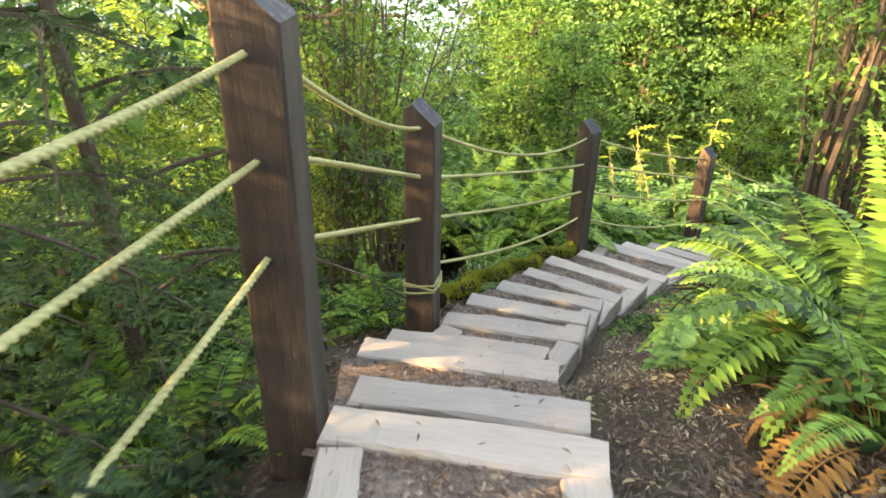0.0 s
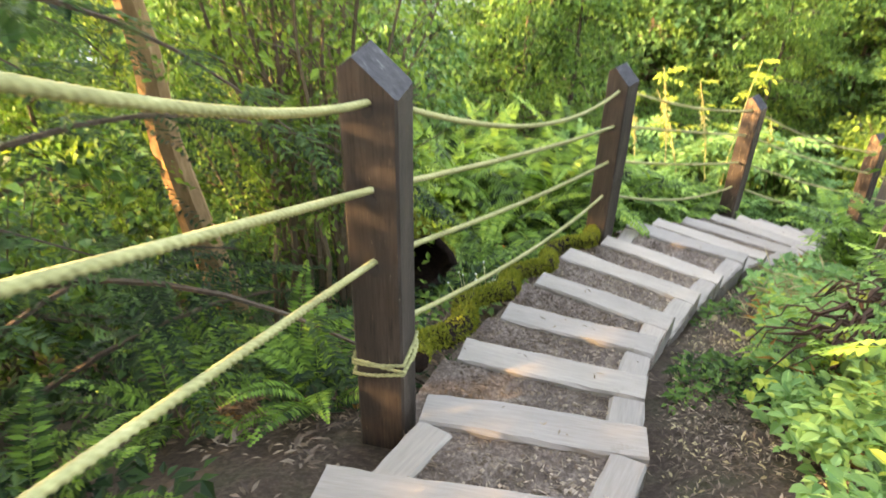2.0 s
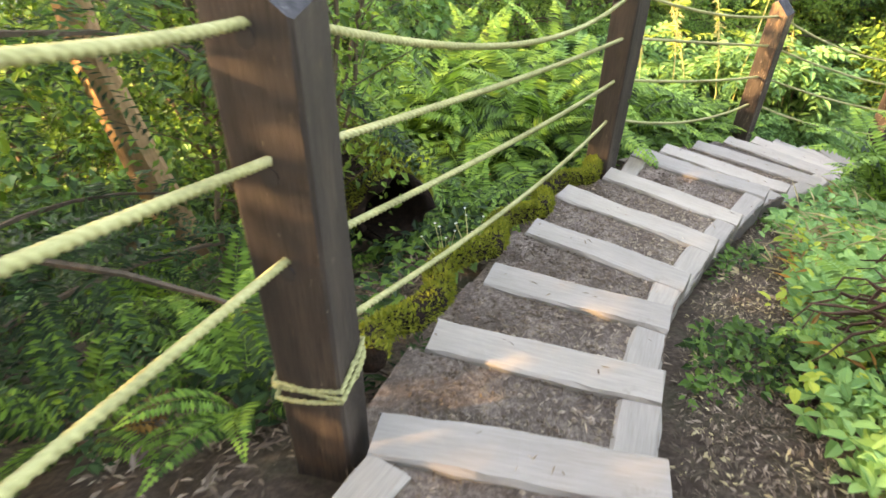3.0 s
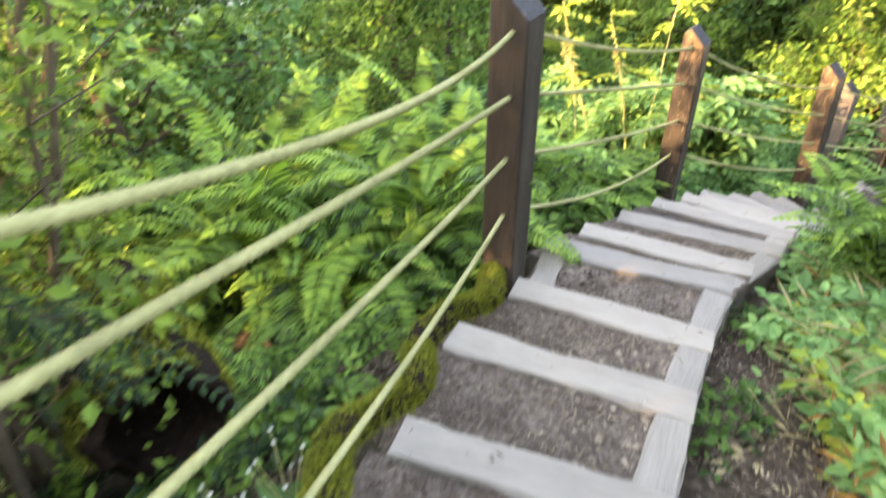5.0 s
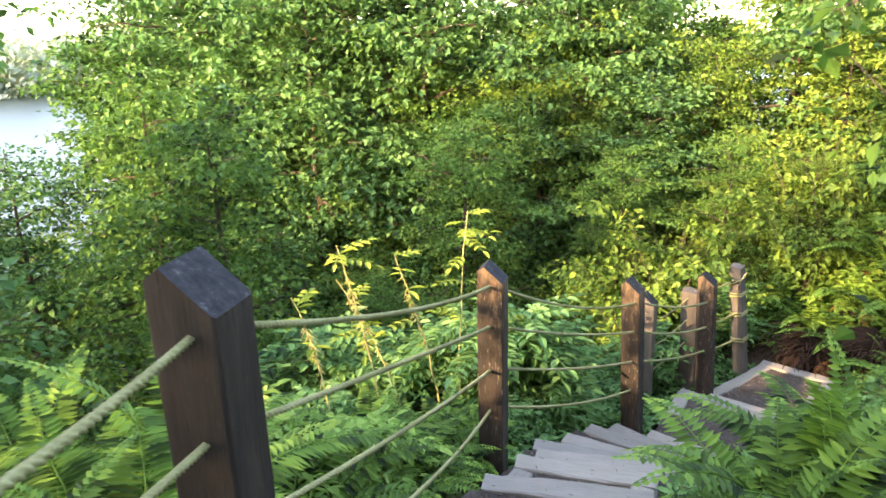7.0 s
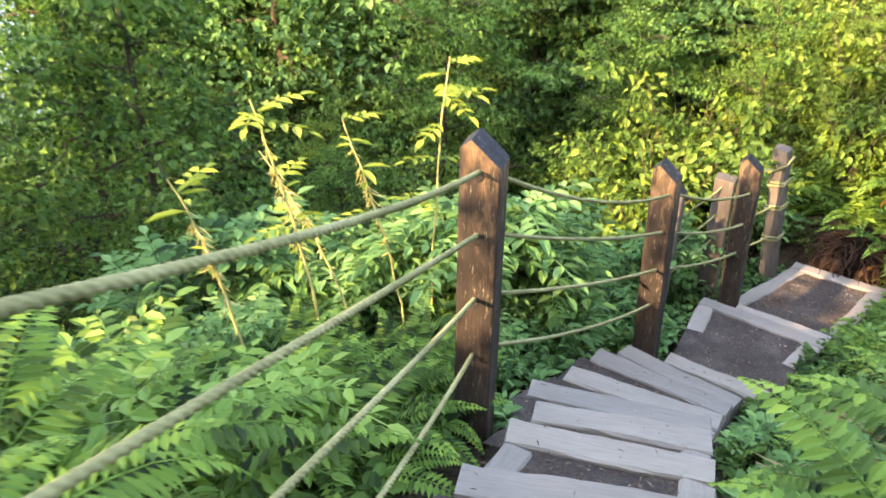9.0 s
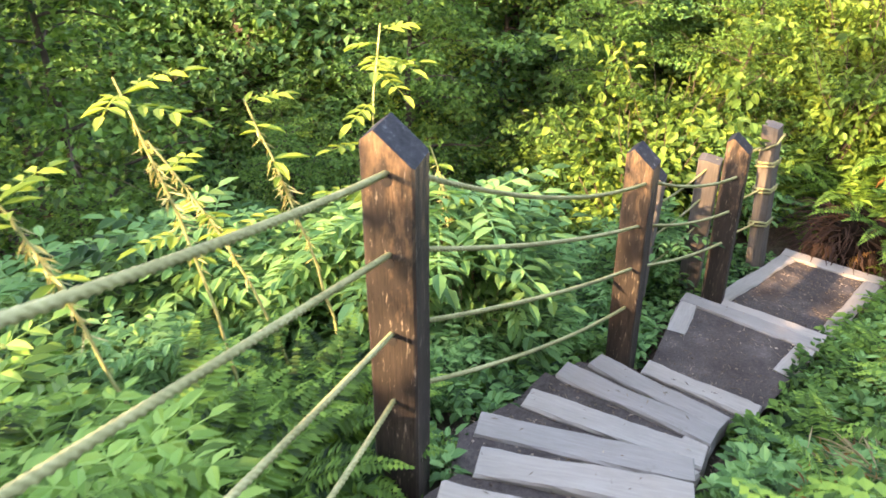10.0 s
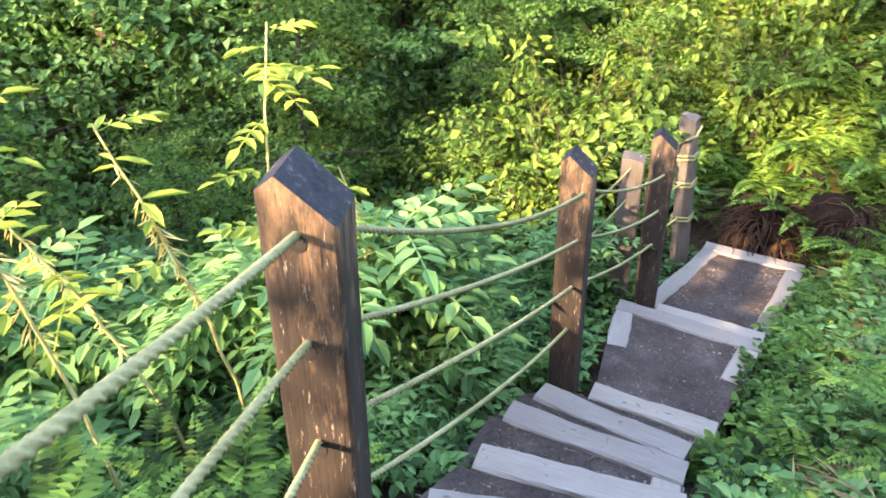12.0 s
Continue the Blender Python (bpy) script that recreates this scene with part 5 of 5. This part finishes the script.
def make_white_flower(x, y, seed):
    """A small wild plant: thin stalks with little white buds over a few leaves."""
    r = random.Random(seed)
    root = new("wild_flower")
    root.location = (x, y, gz(x, y))
    tagged(root, "small wild plant with tiny white flowers under the rope", "flower")
    for k in range(9):
        a = r.uniform(0, 6.28)
        tip = Vector((math.cos(a) * r.uniform(0.03, 0.12), math.sin(a) * r.uniform(0.03, 0.12), r.uniform(0.16, 0.30)))
        st, fl, lf = Soup(), Soup(), Soup()
        st.tube([Vector((0, 0, -0.02)), tip * 0.5 + Vector((0, 0, 0.03)), tip], [0.003, 0.002, 0.0015], 4, False)
        part("stem", st.mesh("stem", M_STALK), root)
        for p in range(5):
            b = p * 1.2566 + a
            along = Vector((math.cos(b), math.sin(b), 0.5)).normalized()
            fl.leaf(tip, along, (Vector((0, 0, 1)) - along * along.z).normalized(), 0.009, 0.006)
        part("blossom", fl.mesh("blossom", M_PETAL), root, "tiny white blossom")
        b = r.uniform(0, 6.28)
        along = Vector((math.cos(b), math.sin(b), 0.35)).normalized()
        lf.broad_leaf(Vector((0, 0, r.uniform(0.02, 0.12))), along, (Vector((0, 0, 1)) - along * along.z).normalized(), 0.11, 0.06)
        part("leaf", lf.mesh("leaf", M_HERB), root)


M_PETAL = leafy("white_petal", ((0.1, (0.45, 0.46, 0.38)), (0.9, (0.70, 0.70, 0.62))), 0.6, 0.3)
make_white_flower(0.24, 4.66, 91)
make_white_flower(0.36, 4.83, 92)


def make_moss_edge():
    """A low mossy log that holds the left side of the steps."""
    r = random.Random(50)
    s = Soup()
    pts = []
    for k in range(31):
        i = 4.35 + 4.6 * k / 30
        x, y = beside(i, -0.50 - 0.05 * math.sin(k * 0.9))
        z = float(np.interp(i, range(len(NOSINGS)), [n[2] for n in NOSINGS]))
        pts.append(Vector((x, y, z - 0.02)))
    s.tube(pts, [0.050 + 0.012 * math.sin(k * 1.7) for k in range(31)], 9)
    log = new("mossy_log", s.mesh("mossy_log", M_ROTTEN, True))
    tagged(log, "low rotten log covered in yellow-green moss beside the steps", "log")
    m = Soup()
    for _ in range(11000):
        t = r.random() * 30
        k = min(int(t), 29)
        c = pts[k].lerp(pts[k + 1], t - k)
        if noise.noise(c * 3.0) < -0.42:
            continue
        a = r.uniform(-0.3, 3.4)
        d = (pts[k + 1] - pts[k]).normalized()
        q = d.cross(Vector((0, 0, 1))).normalized()
        out = (q * math.cos(a) + Vector((0, 0, 1)) * math.sin(a)).normalized()
        along = (out + rnd_dir(r) * 0.9).normalized()
        m.leaf(c + out * 0.048, along, along.orthogonal().normalized(), r.uniform(0.012, 0.032), 0.010)
    tagged(part("moss", m.mesh("moss", M_MOSS), log), "soft yellow-green moss", kind="stuff")


make_moss_edge()


def make_roots(x, y, radius, seed, count=60):
    """A torn root mass: a dark earth lump with hanging reddish roots."""
    r = random.Random(seed)
    s = Soup()
    z = gz(x, y)
    for _ in range(count):
        a = r.uniform(0, 6.28)
        p = Vector((x + math.cos(a) * radius * r.uniform(0, 0.8), y + math.sin(a) * radius * r.uniform(0, 0.8), z + r.uniform(0.1, 0.45)))
        d = Vector((math.cos(a), math.sin(a), r.uniform(0.0, 0.4)))
        pts = []
        for k in range(7):
            pts.append(p.copy())
            p = p + d * radius * 0.17 + rnd_dir(r) * 0.035
            d = d + Vector((0, 0, -0.28))
        s.tube(pts, [r.uniform(0.003, 0.011) * (1.1 - k / 7) + 0.001 for k in range(7)], 4, False)
    ob = new("root_mass", s.mesh("root_mass", M_ROOT))
    return tagged(ob, "tangle of reddish-brown roots and withered fern bases", "roots", kind="stuff")


def make_root_plate(x, y, radius, seed):
    """The dark earth that clings to the torn roots: an uneven lump half sunk in the bank."""
    bm = bmesh.new()
    bmesh.ops.create_icosphere(bm, subdivisions=4, radius=1.0)
    for v in bm.verts:
        k = 1 + 0.22 * noise.noise(v.co * 1.7 + Vector((seed, 0, 0))) + 0.10 * noise.noise(v.co * 5.0)
        v.co = Vector((v.co.x * radius, v.co.y * radius * 1.15, v.co.z * radius * 0.95)) * k
    me = bpy.data.meshes.new("root_plate")
    bm.to_mesh(me)
    bm.free()
    me.materials.append(M_ROTTEN)
    me.polygons.foreach_set("use_smooth", [True] * len(me.polygons))
    ob = new("root_plate", me)
    ob.location = (x, y, gz(x, y) + radius * 0.35)
    tagged(ob, "dark lump of earth and rotten wood under torn roots", "roots")


make_root_plate(8.50, 9.30, 0.30, 3.0)
make_root_plate(8.66, 8.85, 0.26, 7.0)
make_roots(8.42, 9.35, 0.36, 61, 240)
make_roots(1.85, 3.8, 0.22, 62, 70)
make_roots(8.6, 8.7, 0.30, 63, 90)


def make_branch(pts, r, label, material=M_BARK):
    s = Soup()
    pts = [Vector(p) for p in pts]
    s.tube(pts, [r * (1.1 - 0.7 * k / len(pts)) for k in range(len(pts))], 7)
    return tagged(new("fallen_branch", s.mesh("fallen_branch", material, True)), label, "branch")


for k, (i, d, turn, ln, r) in enumerate(((6.2, -1.5, 0.6, 1.4, 0.05), (5.4, -1.9, 2.2, 1.1, 0.035), (6.8, -1.9, 1.4, 1.2, 0.03), (7.8, -1.6, 0.2, 0.8, 0.02), (2.6, 1.0, 0.4, 0.7, 0.012), (1.8, 0.9, 2.0, 0.6, 0.010))):
    x, y = beside(i, d)
    pts = []
    for j in range(9):
        px, py = x + math.cos(turn) * ln * (j / 8 - 0.5), y + math.sin(turn) * ln * (j / 8 - 0.5) + 0.06 * math.sin(j * 1.3 + k)
        pts.append((px, py, gz(px, py) + r * 0.7 + (0.10 * math.sin(j / 8 * 3.1) if r > 0.02 else 0)))
    make_branch(pts, r, "mossy fallen branch on the slope" if r > 0.02 else "thin dead stick on the soil")

# ---------------------------------------------------------------- far shore
def make_far_woods():
    r = random.Random(70)
    s = Soup()
    for k in range(560):
        a = math.radians(r.uniform(-45, 15))
        dist = r.uniform(262, 360)
        x, y = math.sin(a) * dist, math.cos(a) * dist
        h = r.uniform(10, 22)
        base = -13
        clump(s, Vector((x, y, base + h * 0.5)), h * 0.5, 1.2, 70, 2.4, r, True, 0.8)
    tagged(new("far_woods", s.mesh("far_woods", M_LEAF_HAZED)), "wooded far shore across the lake, haze in its leaf colour", "woods", kind="stuff")


make_far_woods()
